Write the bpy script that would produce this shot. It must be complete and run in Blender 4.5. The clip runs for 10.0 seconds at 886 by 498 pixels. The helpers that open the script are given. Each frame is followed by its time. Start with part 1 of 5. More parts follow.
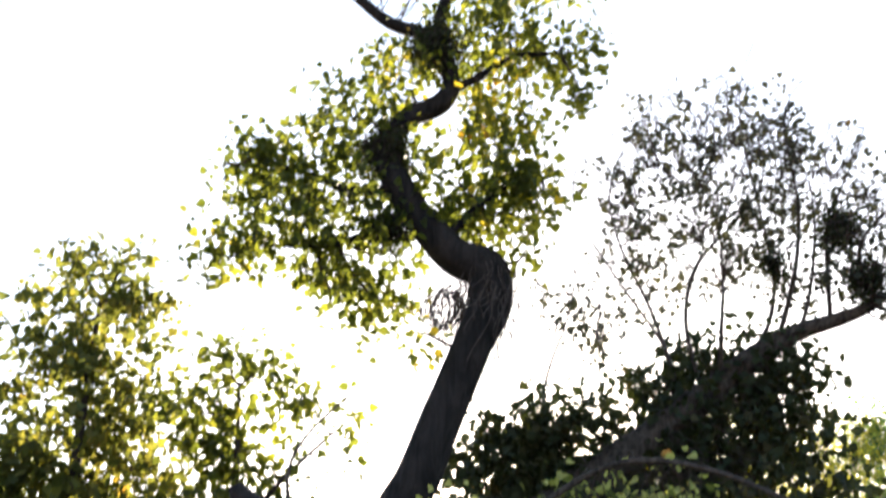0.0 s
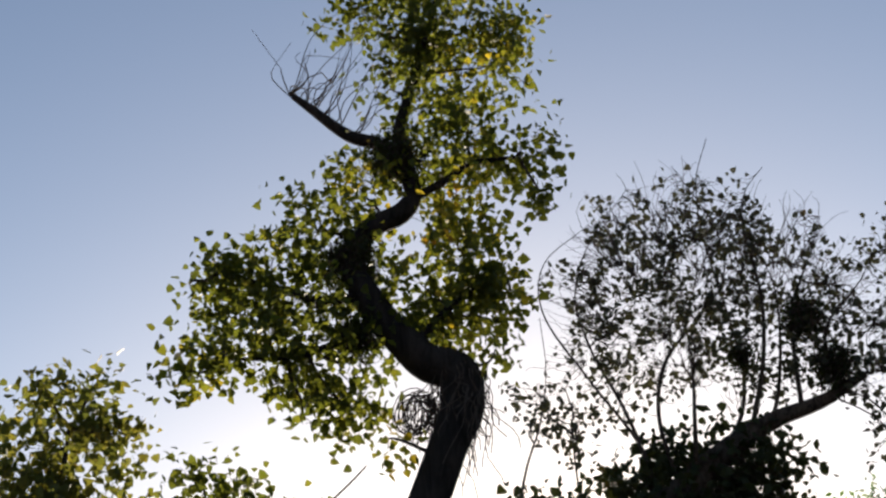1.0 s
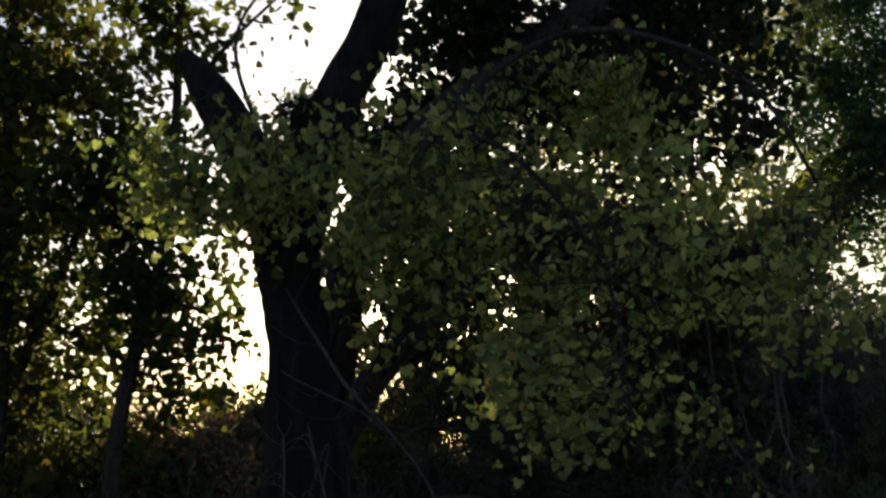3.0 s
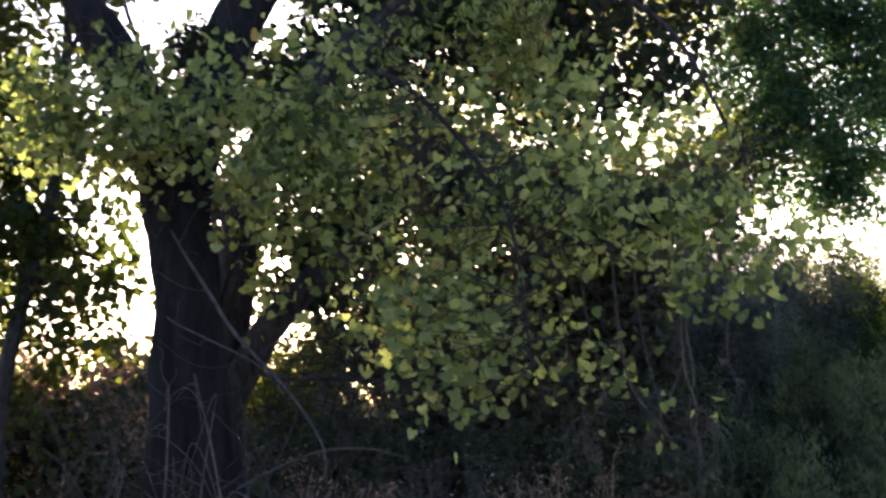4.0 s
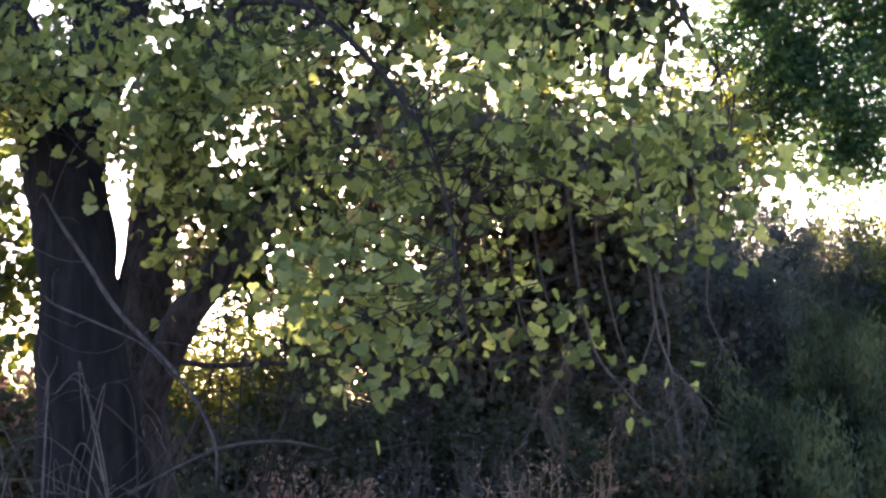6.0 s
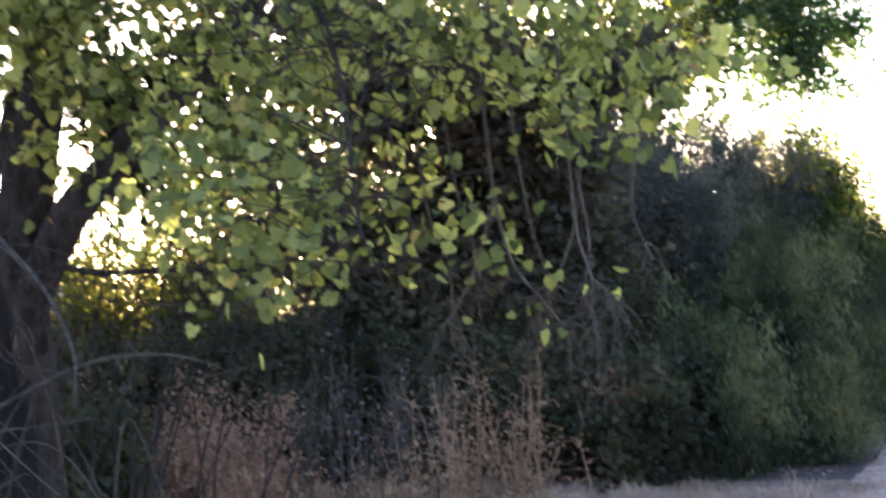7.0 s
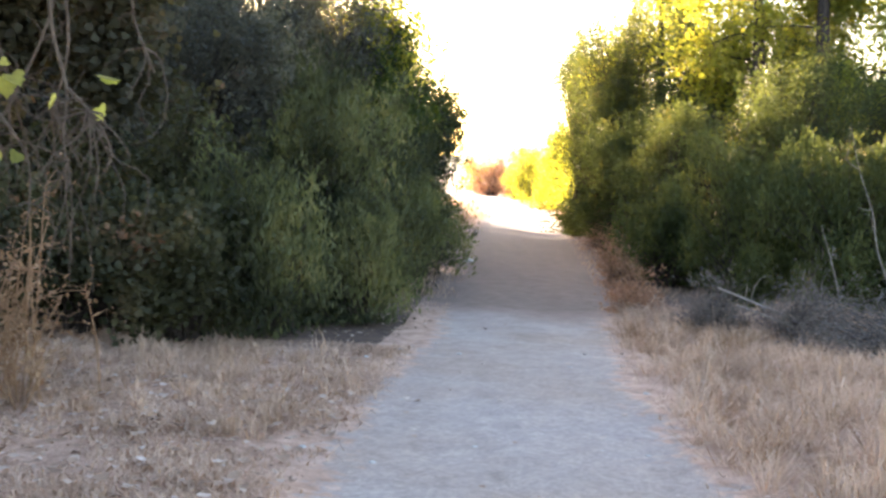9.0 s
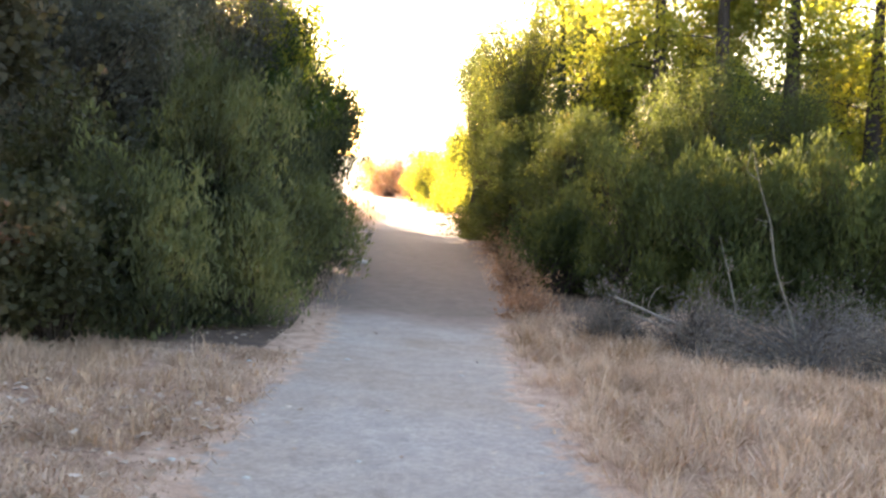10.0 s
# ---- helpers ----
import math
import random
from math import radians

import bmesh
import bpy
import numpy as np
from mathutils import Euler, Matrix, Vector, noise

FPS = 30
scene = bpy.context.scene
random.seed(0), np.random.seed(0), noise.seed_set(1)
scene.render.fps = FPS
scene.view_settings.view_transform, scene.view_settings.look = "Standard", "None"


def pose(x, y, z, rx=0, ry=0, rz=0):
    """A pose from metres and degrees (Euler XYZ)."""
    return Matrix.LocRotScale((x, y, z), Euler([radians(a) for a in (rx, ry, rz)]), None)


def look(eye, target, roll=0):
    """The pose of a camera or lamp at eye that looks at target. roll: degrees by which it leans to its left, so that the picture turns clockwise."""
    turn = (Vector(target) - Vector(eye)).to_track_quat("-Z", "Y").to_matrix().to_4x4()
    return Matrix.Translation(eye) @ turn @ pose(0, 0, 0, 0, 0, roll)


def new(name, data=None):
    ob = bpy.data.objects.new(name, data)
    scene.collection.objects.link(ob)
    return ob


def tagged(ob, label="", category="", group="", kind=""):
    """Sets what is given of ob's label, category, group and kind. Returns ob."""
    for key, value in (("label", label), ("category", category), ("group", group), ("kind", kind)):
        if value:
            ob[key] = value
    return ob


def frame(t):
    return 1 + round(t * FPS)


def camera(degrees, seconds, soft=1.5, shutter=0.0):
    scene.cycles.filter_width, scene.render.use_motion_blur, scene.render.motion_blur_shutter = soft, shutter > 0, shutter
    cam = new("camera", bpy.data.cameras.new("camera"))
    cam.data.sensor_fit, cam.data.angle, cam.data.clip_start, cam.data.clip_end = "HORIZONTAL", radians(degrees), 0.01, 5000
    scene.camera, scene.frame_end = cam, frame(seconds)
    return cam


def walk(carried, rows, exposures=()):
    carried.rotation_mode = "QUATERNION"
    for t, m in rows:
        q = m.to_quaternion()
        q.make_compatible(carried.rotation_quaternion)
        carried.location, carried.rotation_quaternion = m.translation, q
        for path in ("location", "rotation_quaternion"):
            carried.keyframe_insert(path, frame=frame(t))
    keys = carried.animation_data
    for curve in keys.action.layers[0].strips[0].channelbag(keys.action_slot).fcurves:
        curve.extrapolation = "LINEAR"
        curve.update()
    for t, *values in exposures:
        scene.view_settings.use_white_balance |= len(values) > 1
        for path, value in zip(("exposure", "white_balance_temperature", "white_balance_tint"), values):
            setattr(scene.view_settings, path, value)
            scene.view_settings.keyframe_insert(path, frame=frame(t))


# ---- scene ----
cam = camera(39.9, 10.0, soft=2.5, shutter=0.3)
# seconds, x, y, z, yaw, pitch, roll
PATH = [
    (0, -0.524, 0.137, 1.653, 30.47, 30.30, -0.46),
    (0.5, -0.534, 0.139, 1.613, 30.35, 35.40, 1.65),
    (1, -0.541, 0.152, 1.535, 30.77, 36.04, 2.87),
    (1.5, -0.543, 0.163, 1.642, 31.33, 28.05, 2.74),
    (2, -0.561, 0.124, 1.633, 30.78, 20.20, 2.09),
    (2.5, -0.584, 0.088, 1.688, 29.31, 13.50, 0.56),
    (4, -0.619, 0.432, 1.672, 23.98, 7.90, 0.44),
    (4.5, -0.639, 0.648, 1.655, 20.83, 7.03, 1.54),
    (5, -0.647, 0.884, 1.643, 21.40, 7.13, 1.84),
    (6.5, -0.644, 1.628, 1.606, 26.31, 7.41, 3.19),
    (7, -0.691, 1.856, 1.600, 22.69, 3.45, 2.91),
    (7.5, -0.723, 2.078, 1.585, 16.46, -0.21, 1.55),
    (8, -0.734, 2.329, 1.549, 9.83, -2.62, -0.22),
    (8.5, -0.733, 2.583, 1.550, 5.55, -3.36, -1.58),
    (9, -0.746, 2.810, 1.559, 2.14, -3.78, -2.30),
    (9.5, -0.743, 3.030, 1.539, -0.66, -4.17, -2.59),
    (10, -0.711, 3.220, 1.537, -2.60, -3.43, -4.14),
]
# seconds, stops, kelvin, tint
EXPOSURE = [(0.0, 2.7, 5750, 14), (0.2, 2.1, 5750, 14), (0.5, 1.45, 5750, 14), (0.7, 1.1, 5750, 14), (1.0, 0.95, 5750, 14), (1.5, 0.7, 5700, 13), (2.0, 0.02, 5300, 6), (2.5, -0.25, 5200, 5), (2.7, -0.15, 5200, 6),
            (3.8, 1.75, 5000, 22), (4.0, 2.1, 5000, 24), (4.5, 2.82, 5100, 28), (6.5, 2.82, 5000, 29), (7.0, 3.15, 5250, 25), (7.5, 3.65, 5750, 20), (8.5, 3.57, 6100, 21), (9.0, 3.5, 6300, 20), (10.0, 3.45, 6650, 19)]
walk(cam, [(t, pose(x, y, z, 90 + p, r, w)) for t, x, y, z, w, p, r in PATH], EXPOSURE)

# ---- light: a low sun ahead, clear sky ----
SUN_LEFT, SUN_UP = 24.1, 8.8
to_sun = Vector((-math.sin(radians(SUN_LEFT)) * math.cos(radians(SUN_UP)), math.cos(radians(SUN_LEFT)) * math.cos(radians(SUN_UP)), math.sin(radians(SUN_UP))))
world = bpy.data.worlds.new("world")
scene.world = world
world.use_nodes = True
wn = world.node_tree.nodes
sky = wn.new("ShaderNodeTexSky")
sky.sky_type, sky.sun_disc = "NISHITA", False
sky.sun_elevation, sky.sun_rotation = radians(SUN_UP), radians(-SUN_LEFT)
sky.air_density, sky.dust_density, sky.ozone_density = 1.0, 2.0, 1.0
world.node_tree.links.new(sky.outputs[0], wn["Background"].inputs[0])
wn["Background"].inputs[1].default_value = 0.1
sun = new("sun", bpy.data.lights.new("sun", "SUN"))
sun.data.energy, sun.data.angle, sun.data.color = 5.0, radians(0.55), (1.0, 0.82, 0.58)
sun.matrix_world = look((0, 0, 40), Vector((0, 0, 40)) - to_sun)

rng = np.random.default_rng(7)


# ---- materials ----
def nodes_of(name):
    m = bpy.data.materials.new(name)
    m.use_nodes = True
    nt = m.node_tree
    return m, nt, nt.nodes["Principled BSDF"], nt.nodes["Material Output"]


def ramp(nt, source, stops):
    r = nt.nodes.new("ShaderNodeValToRGB")
    while len(r.color_ramp.elements) < len(stops):
        r.color_ramp.elements.new(0.5)
    for e, (p, c) in zip(r.color_ramp.elements, stops):
        e.position, e.color = p, (*c, 1)
    nt.links.new(source, r.inputs[0])
    return r.outputs[0]


def noise_tex(nt, scale, detail=6, rough=0.6, stretch=(1, 1, 1), warp=0.0):
    tc = nt.nodes.new("ShaderNodeTexCoord")
    mp = nt.nodes.new("ShaderNodeMapping")
    mp.inputs["Scale"].default_value = stretch
    n = nt.nodes.new("ShaderNodeTexNoise")
    n.inputs["Scale"].default_value, n.inputs["Detail"].default_value, n.inputs["Roughness"].default_value, n.inputs["Distortion"].default_value = scale, detail, rough, warp
    nt.links.new(tc.outputs["Object"], mp.inputs[0])
    nt.links.new(mp.outputs[0], n.inputs["Vector"])
    return n.outputs["Fac"]


def mixed(nt, fac, a, b, mode="MIX"):
    m = nt.nodes.new("ShaderNodeMix")
    m.data_type, m.blend_type = "RGBA", mode
    for socket, v in ((m.inputs["Factor"], fac), (m.inputs["A"], a), (m.inputs["B"], b)):
        if isinstance(v, (int, float)):
            socket.default_value = v
        elif isinstance(v, tuple):
            socket.default_value = (*v, 1)
        else:
            nt.links.new(v, socket)
    return m.outputs["Result"]


def bumped(nt, bsdf, height, strength, distance):
    b = nt.nodes.new("ShaderNodeBump")
    b.inputs["Strength"].default_value, b.inputs["Distance"].default_value = strength, distance
    nt.links.new(height, b.inputs["Height"])
    nt.links.new(b.outputs[0], bsdf.inputs["Normal"])


def leaf_material(name, stops, glow, share=0.45, rough=0.5, patch=0.5, loose=False):
    """Leaves: each has a colour of its own along stops; light shines through in the colour glow times it."""
    m, nt, p, out = nodes_of(name)
    if loose:
        src = nt.nodes.new("ShaderNodeObjectInfo").outputs["Random"]
    else:
        src = nt.nodes.new("ShaderNodeNewGeometry").outputs["Random Per Island"]
    big = noise_tex(nt, 1.3, 3, 0.6)
    mr = nt.nodes.new("ShaderNodeMapRange")
    mr.inputs["From Min"].default_value, mr.inputs["From Max"].default_value = 0.3, 0.7
    nt.links.new(big, mr.inputs["Value"])
    mm = nt.nodes.new("ShaderNodeMix")
    mm.inputs["Factor"].default_value = patch
    nt.links.new(src, mm.inputs["A"])
    nt.links.new(mr.outputs[0], mm.inputs["B"])
    base = ramp(nt, mm.outputs["Result"], stops)
    fine = noise_tex(nt, 60, 4, 0.7)
    base = mixed(nt, 0.35, base, ramp(nt, fine, [(0.3, (0.45, 0.45, 0.45)), (0.7, (1.3, 1.3, 1.2))]), "MULTIPLY")
    nt.links.new(base, p.inputs["Base Color"])
    p.inputs["Roughness"].default_value, p.inputs["Specular IOR Level"].default_value = rough + 0.12, 0.18
    t = nt.nodes.new("ShaderNodeBsdfTranslucent")
    nt.links.new(mixed(nt, 1.0, base, glow, "MULTIPLY"), t.inputs["Color"])
    s = nt.nodes.new("ShaderNodeMixShader")
    s.inputs[0].default_value = share
    nt.links.new(p.outputs[0], s.inputs[1])
    nt.links.new(t.outputs[0], s.inputs[2])
    nt.links.new(s.outputs[0], out.inputs["Surface"])
    return m


def bark_material(name, dark, light, scale=14, stretch=(1, 1, 0.18), depth=0.02):
    m, nt, p, out = nodes_of(name)
    ridge = noise_tex(nt, scale, 8, 0.65, stretch, 0.6)
    fine = noise_tex(nt, scale * 7, 5, 0.7, (1, 1, 0.4))
    moss = noise_tex(nt, 2.3, 5, 0.6)
    col = ramp(nt, ridge, [(0.36, dark), (0.62, light)])
    col = mixed(nt, 0.5, col, ramp(nt, fine, [(0.3, (0.5, 0.5, 0.5)), (0.7, (1.25, 1.2, 1.15))]), "MULTIPLY")
    col = mixed(nt, 0.6, col, ramp(nt, moss, [(0.4, (0.7, 0.72, 0.7)), (0.65, (1.15, 1.08, 1.0))]), "MULTIPLY")
    nt.links.new(col, p.inputs["Base Color"])
    p.inputs["Roughness"].default_value = 0.92
    p.inputs["Specular IOR Level"].default_value = 0.2
    bumped(nt, p, ridge, 1.0, depth)
    return m


def earth_material(name, stops, patches, grain=90, relief=0.012, gravel=0.0, border=None, shaded_loam=None):
    m, nt, p, out = nodes_of(name)
    fine = noise_tex(nt, grain, 8, 0.75)
    mid = noise_tex(nt, 5.0, 8, 0.7, warp=0.8)
    big = noise_tex(nt, 0.55, 5, 0.6)
    col = ramp(nt, mid, stops)
    col = mixed(nt, 0.75, col, ramp(nt, fine, [(0.3, (0.5, 0.5, 0.5)), (0.72, (1.35, 1.3, 1.25))]), "MULTIPLY")
    col = mixed(nt, ramp(nt, big, [(0.38, (0, 0, 0)), (0.62, (1, 1, 1))]), col, mixed(nt, 1.0, col, patches, "MULTIPLY"))
    height = mixed(nt, 0.5, fine, mid)
    if gravel:
        tc = nt.nodes.new("ShaderNodeTexCoord")
        v = nt.nodes.new("ShaderNodeTexVoronoi")
        v.inputs["Scale"].default_value = 38
        nt.links.new(tc.outputs["Object"], v.inputs["Vector"])
        col = mixed(nt, gravel, col, ramp(nt, v.outputs["Color"], [(0.2, (0.6, 0.6, 0.62)), (0.8, (1.3, 1.25, 1.2))]), "MULTIPLY")
        height = mixed(nt, 0.35, height, v.outputs["Distance"])
    if border:
        at = nt.nodes.new("ShaderNodeAttribute")
        at.attribute_name = "worn"
        edge = noise_tex(nt, 7.0, 7, 0.7)
        sub = nt.nodes.new("ShaderNodeMath")
        sub.operation = "MULTIPLY_ADD"
        nt.links.new(edge, sub.inputs[0])
        sub.inputs[1].default_value = 1.1
        nt.links.new(at.outputs["Fac"], sub.inputs[2])
        side = mixed(nt, 0.75, ramp(nt, mid, border), ramp(nt, fine, [(0.3, (0.5, 0.5, 0.5)), (0.72, (1.35, 1.3, 1.25))]), "MULTIPLY")
        col = mixed(nt, ramp(nt, sub.outputs[0], [(0.84, (0, 0, 0)), (1.0, (1, 1, 1))]), col, side)
    # brown dirt with the shade between the brush put into its colour
    if shaded_loam:
        soil_shade = nt.nodes.new("ShaderNodeAttribute")
        soil_shade.attribute_name = "soil_shade"
        brown = mixed(nt, 0.75, ramp(nt, mid, shaded_loam), ramp(nt, fine, [(0.3, (0.5, 0.5, 0.5)), (0.72, (1.35, 1.3, 1.25))]), "MULTIPLY")
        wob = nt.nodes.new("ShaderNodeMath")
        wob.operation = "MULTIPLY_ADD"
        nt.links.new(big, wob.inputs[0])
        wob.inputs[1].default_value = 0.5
        nt.links.new(soil_shade.outputs["Fac"], wob.inputs[2])
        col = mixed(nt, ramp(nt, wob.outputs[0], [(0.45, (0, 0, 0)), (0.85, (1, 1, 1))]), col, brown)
    nt.links.new(col, p.inputs["Base Color"])
    p.inputs["Roughness"].default_value, p.inputs["Specular IOR Level"].default_value = 0.95, 0.15
    bumped(nt, p, height, 0.9, relief)
    return m


cottonwood_leaf = leaf_material("cottonwood_leaf", [(0.0, (0.022, 0.029, 0.012)), (0.5, (0.036, 0.048, 0.014)), (0.78, (0.065, 0.074, 0.016)), (0.92, (0.15, 0.13, 0.018)), (1.0, (0.12, 0.06, 0.018))], (3.9, 3.4, 1.0), 0.5, 0.42, 0.55)
turning_leaf = leaf_material("turning_leaf", [(0.0, (0.034, 0.046, 0.018)), (0.45, (0.062, 0.074, 0.024)), (0.78, (0.106, 0.105, 0.03)), (0.93, (0.17, 0.122, 0.032)), (1.0, (0.2, 0.1, 0.03))], (2.5, 2.25, 0.85), 0.52, 0.45, 0.55)
grey_leaf = leaf_material("grey_leaf", [(0.0, (0.022, 0.024, 0.02)), (0.6, (0.04, 0.042, 0.032)), (0.93, (0.05, 0.05, 0.028)), (1.0, (0.14, 0.07, 0.022))], (2.2, 2.1, 1.3), 0.4, 0.5, 0.3)
vine_leaf = leaf_material("vine_leaf", [(0.0, (0.035, 0.045, 0.018)), (0.28, (0.13, 0.145, 0.05)), (0.6, (0.38, 0.375, 0.135)), (0.85, (0.62, 0.57, 0.215)), (0.93, (0.45, 0.26, 0.1)), (1.0, (0.2, 0.09, 0.045))], (1.25, 1.32, 0.55), 0.58, 0.5, 0.35)
vine_leaf_loose = leaf_material("vine_leaf_loose", [(0.0, (0.09, 0.105, 0.035)), (0.5, (0.2, 0.215, 0.07)), (0.85, (0.34, 0.32, 0.11)), (1.0, (0.4, 0.32, 0.12))], (1.08, 1.18, 0.55), 0.45, 0.5, 0.3, True)
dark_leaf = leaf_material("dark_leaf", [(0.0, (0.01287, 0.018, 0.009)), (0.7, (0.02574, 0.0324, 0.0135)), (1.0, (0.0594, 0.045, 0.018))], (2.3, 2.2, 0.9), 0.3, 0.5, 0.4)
oak_leaf = leaf_material("oak_leaf", [(0.0, (0.025, 0.041, 0.018)), (0.6, (0.046, 0.07, 0.026)), (1.0, (0.11, 0.115, 0.026))], (2.6, 2.4, 0.75), 0.45, 0.45, 0.82)
shrub_leaf = leaf_material("shrub_leaf", [(0.0, (0.012, 0.016, 0.012)), (0.35, (0.046, 0.055, 0.033)), (0.7, (0.148, 0.16, 0.082)), (0.95, (0.25, 0.235, 0.113)), (1.0, (0.25, 0.145, 0.092))], (1.9, 1.8, 0.8), 0.4, 0.55, 0.9)
olive_leaf = leaf_material("olive_leaf", [(0.0, (0.036, 0.048, 0.023)), (0.45, (0.085, 0.104, 0.044)), (0.85, (0.15, 0.163, 0.062)), (1.0, (0.22, 0.15, 0.06))], (1.1, 1.05, 0.45), 0.5, 0.55, 0.82)
thicket_leaf = leaf_material("thicket_leaf", [(0.0, (0.042, 0.046, 0.045)), (0.45, (0.098, 0.102, 0.092)), (0.85, (0.18, 0.17, 0.135)), (0.95, (0.28, 0.16, 0.13)), (1.0, (0.38, 0.19, 0.16))], (1.9, 1.75, 0.95), 0.38, 0.5, 0.85)
bramble_leaf = leaf_material("bramble_leaf", [(0.0, (0.028, 0.033, 0.021)), (0.6, (0.066, 0.068, 0.038)), (0.88, (0.125, 0.105, 0.062)), (1.0, (0.36, 0.18, 0.12))], (1.9, 1.8, 0.9), 0.35, 0.45, 0.82)
canopy_leaf = leaf_material("canopy_leaf", [(0.0, (0.03, 0.056, 0.03)), (0.6, (0.06, 0.1, 0.048)), (1.0, (0.16, 0.18, 0.055))], (2.2, 2.2, 0.9), 0.45, 0.6, 0.8)
meadow_leaf = leaf_material("meadow_leaf", [(0.0, (0.06, 0.074, 0.024)), (0.6, (0.12, 0.126, 0.036)), (1.0, (0.2, 0.16, 0.045))], (2.0, 1.8, 0.6), 0.5, 0.5, 0.6)
elder_leaf = leaf_material("elder_leaf", [(0.0, (0.04, 0.042, 0.034)), (0.5, (0.086, 0.083, 0.056)), (0.8, (0.15, 0.118, 0.075)), (1.0, (0.27, 0.125, 0.07))], (1.6, 1.45, 0.75), 0.38, 0.5, 0.7)
# yellow-green leaf, its colour brightened to stand in for sunlight
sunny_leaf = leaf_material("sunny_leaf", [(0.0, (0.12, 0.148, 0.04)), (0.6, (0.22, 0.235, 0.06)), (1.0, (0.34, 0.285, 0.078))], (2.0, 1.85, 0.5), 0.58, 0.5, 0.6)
straw = leaf_material("straw", [(0.0, (0.3638, 0.2425, 0.17)), (0.5, (0.6206, 0.4414, 0.3296)), (1.0, (0.8132, 0.6208, 0.4944))], (1.1, 1.0, 0.85), 0.25, 0.6, 0.6)
weed_brown = leaf_material("weed_brown", [(0.0, (0.2, 0.117, 0.066)), (0.5, (0.4, 0.243, 0.145)), (1.0, (0.56, 0.39, 0.25))], (1.1, 1.0, 0.8), 0.15, 0.7, 0.5)
russet_leaf = leaf_material("russet_leaf", [(0.0, (0.19, 0.11, 0.072)), (0.6, (0.38, 0.225, 0.145)), (1.0, (0.55, 0.36, 0.24))], (1.3, 1.0, 0.75), 0.25, 0.7, 0.5)
grey_dead = leaf_material("grey_dead", [(0.0, (0.10, 0.085, 0.08)), (0.6, (0.2, 0.17, 0.158)), (1.0, (0.36, 0.3, 0.26))], (1.1, 1.0, 0.9), 0.15, 0.75, 0.5)
litter_leaf = leaf_material("litter_leaf", [(0.0, (0.19, 0.12, 0.085)), (0.4, (0.38, 0.26, 0.19)), (0.8, (0.58, 0.46, 0.38)), (1.0, (0.8, 0.68, 0.62))], (1.1, 1.0, 0.9), 0.1, 0.7, 0.2)
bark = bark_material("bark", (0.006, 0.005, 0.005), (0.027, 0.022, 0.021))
limb_bark = bark_material("limb_bark", (0.02, 0.016, 0.014), (0.08, 0.064, 0.055), 26, (1, 1, 0.4), 0.008)
twig_bark = bark_material("twig_bark", (0.03, 0.023, 0.02), (0.085, 0.066, 0.055), 40, (1, 1, 1), 0.002)
dead_wood = bark_material("dead_wood", (0.04, 0.032, 0.028), (0.11, 0.088, 0.075), 40, (1, 1, 0.4), 0.003)
EARTH = [(0.3, (0.321, 0.1988, 0.1442)), (0.5, (0.535, 0.3638, 0.273)), (0.7, (0.7062, 0.5044, 0.3966))]
# browner dirt, darkened further for the shade of the flanking brush
SHADED_LOAM = [(0.3, (0.17, 0.125, 0.105)), (0.7, (0.26, 0.2, 0.17))]
trail_mat = earth_material("trail_dirt", [(0.25, (0.34, 0.295, 0.272)), (0.5, (0.424, 0.371, 0.344)), (0.75, (0.497, 0.437, 0.402))], (0.95, 0.88, 0.81), 120, 0.005, 0.3, EARTH, SHADED_LOAM)
pale_wood = bark_material("pale_wood", (0.22, 0.19, 0.165), (0.42, 0.37, 0.325), 40, (1, 1, 0.4), 0.003)
pale_twig = bark_material("pale_twig", (0.06, 0.051, 0.046), (0.145, 0.125, 0.112), 40, (1, 1, 0.4), 0.002)
dead_bark = bark_material("dead_bark", (0.13, 0.115, 0.098), (0.26, 0.235, 0.2), 40, (1, 1, 0.4), 0.002)
hanging_bark = bark_material("hanging_bark", (0.08, 0.06, 0.048), (0.17, 0.132, 0.106), 40, (1, 1, 0.4), 0.002)
ground_mat = earth_material("ground_earth", EARTH, (0.84, 0.78, 0.74), 70, 0.02, shaded_loam=[(0.3, (0.1, 0.072, 0.06)), (0.7, (0.19, 0.135, 0.105))])
hill_mat = earth_material("hill_grass", [(0.3, (0.22, 0.19, 0.12)), (0.7, (0.36, 0.31, 0.2))], (0.55, 0.6, 0.5), 0.5, 0.1)
stone_mat = earth_material("pale_stone", [(0.3, (0.45, 0.43, 0.40)), (0.7, (0.62, 0.60, 0.57))], (0.9, 0.9, 0.9), 60, 0.004)


# ---- mesh tools ----
def unit(a):
    return a / np.maximum(np.linalg.norm(a, axis=-1, keepdims=True), 1e-9)


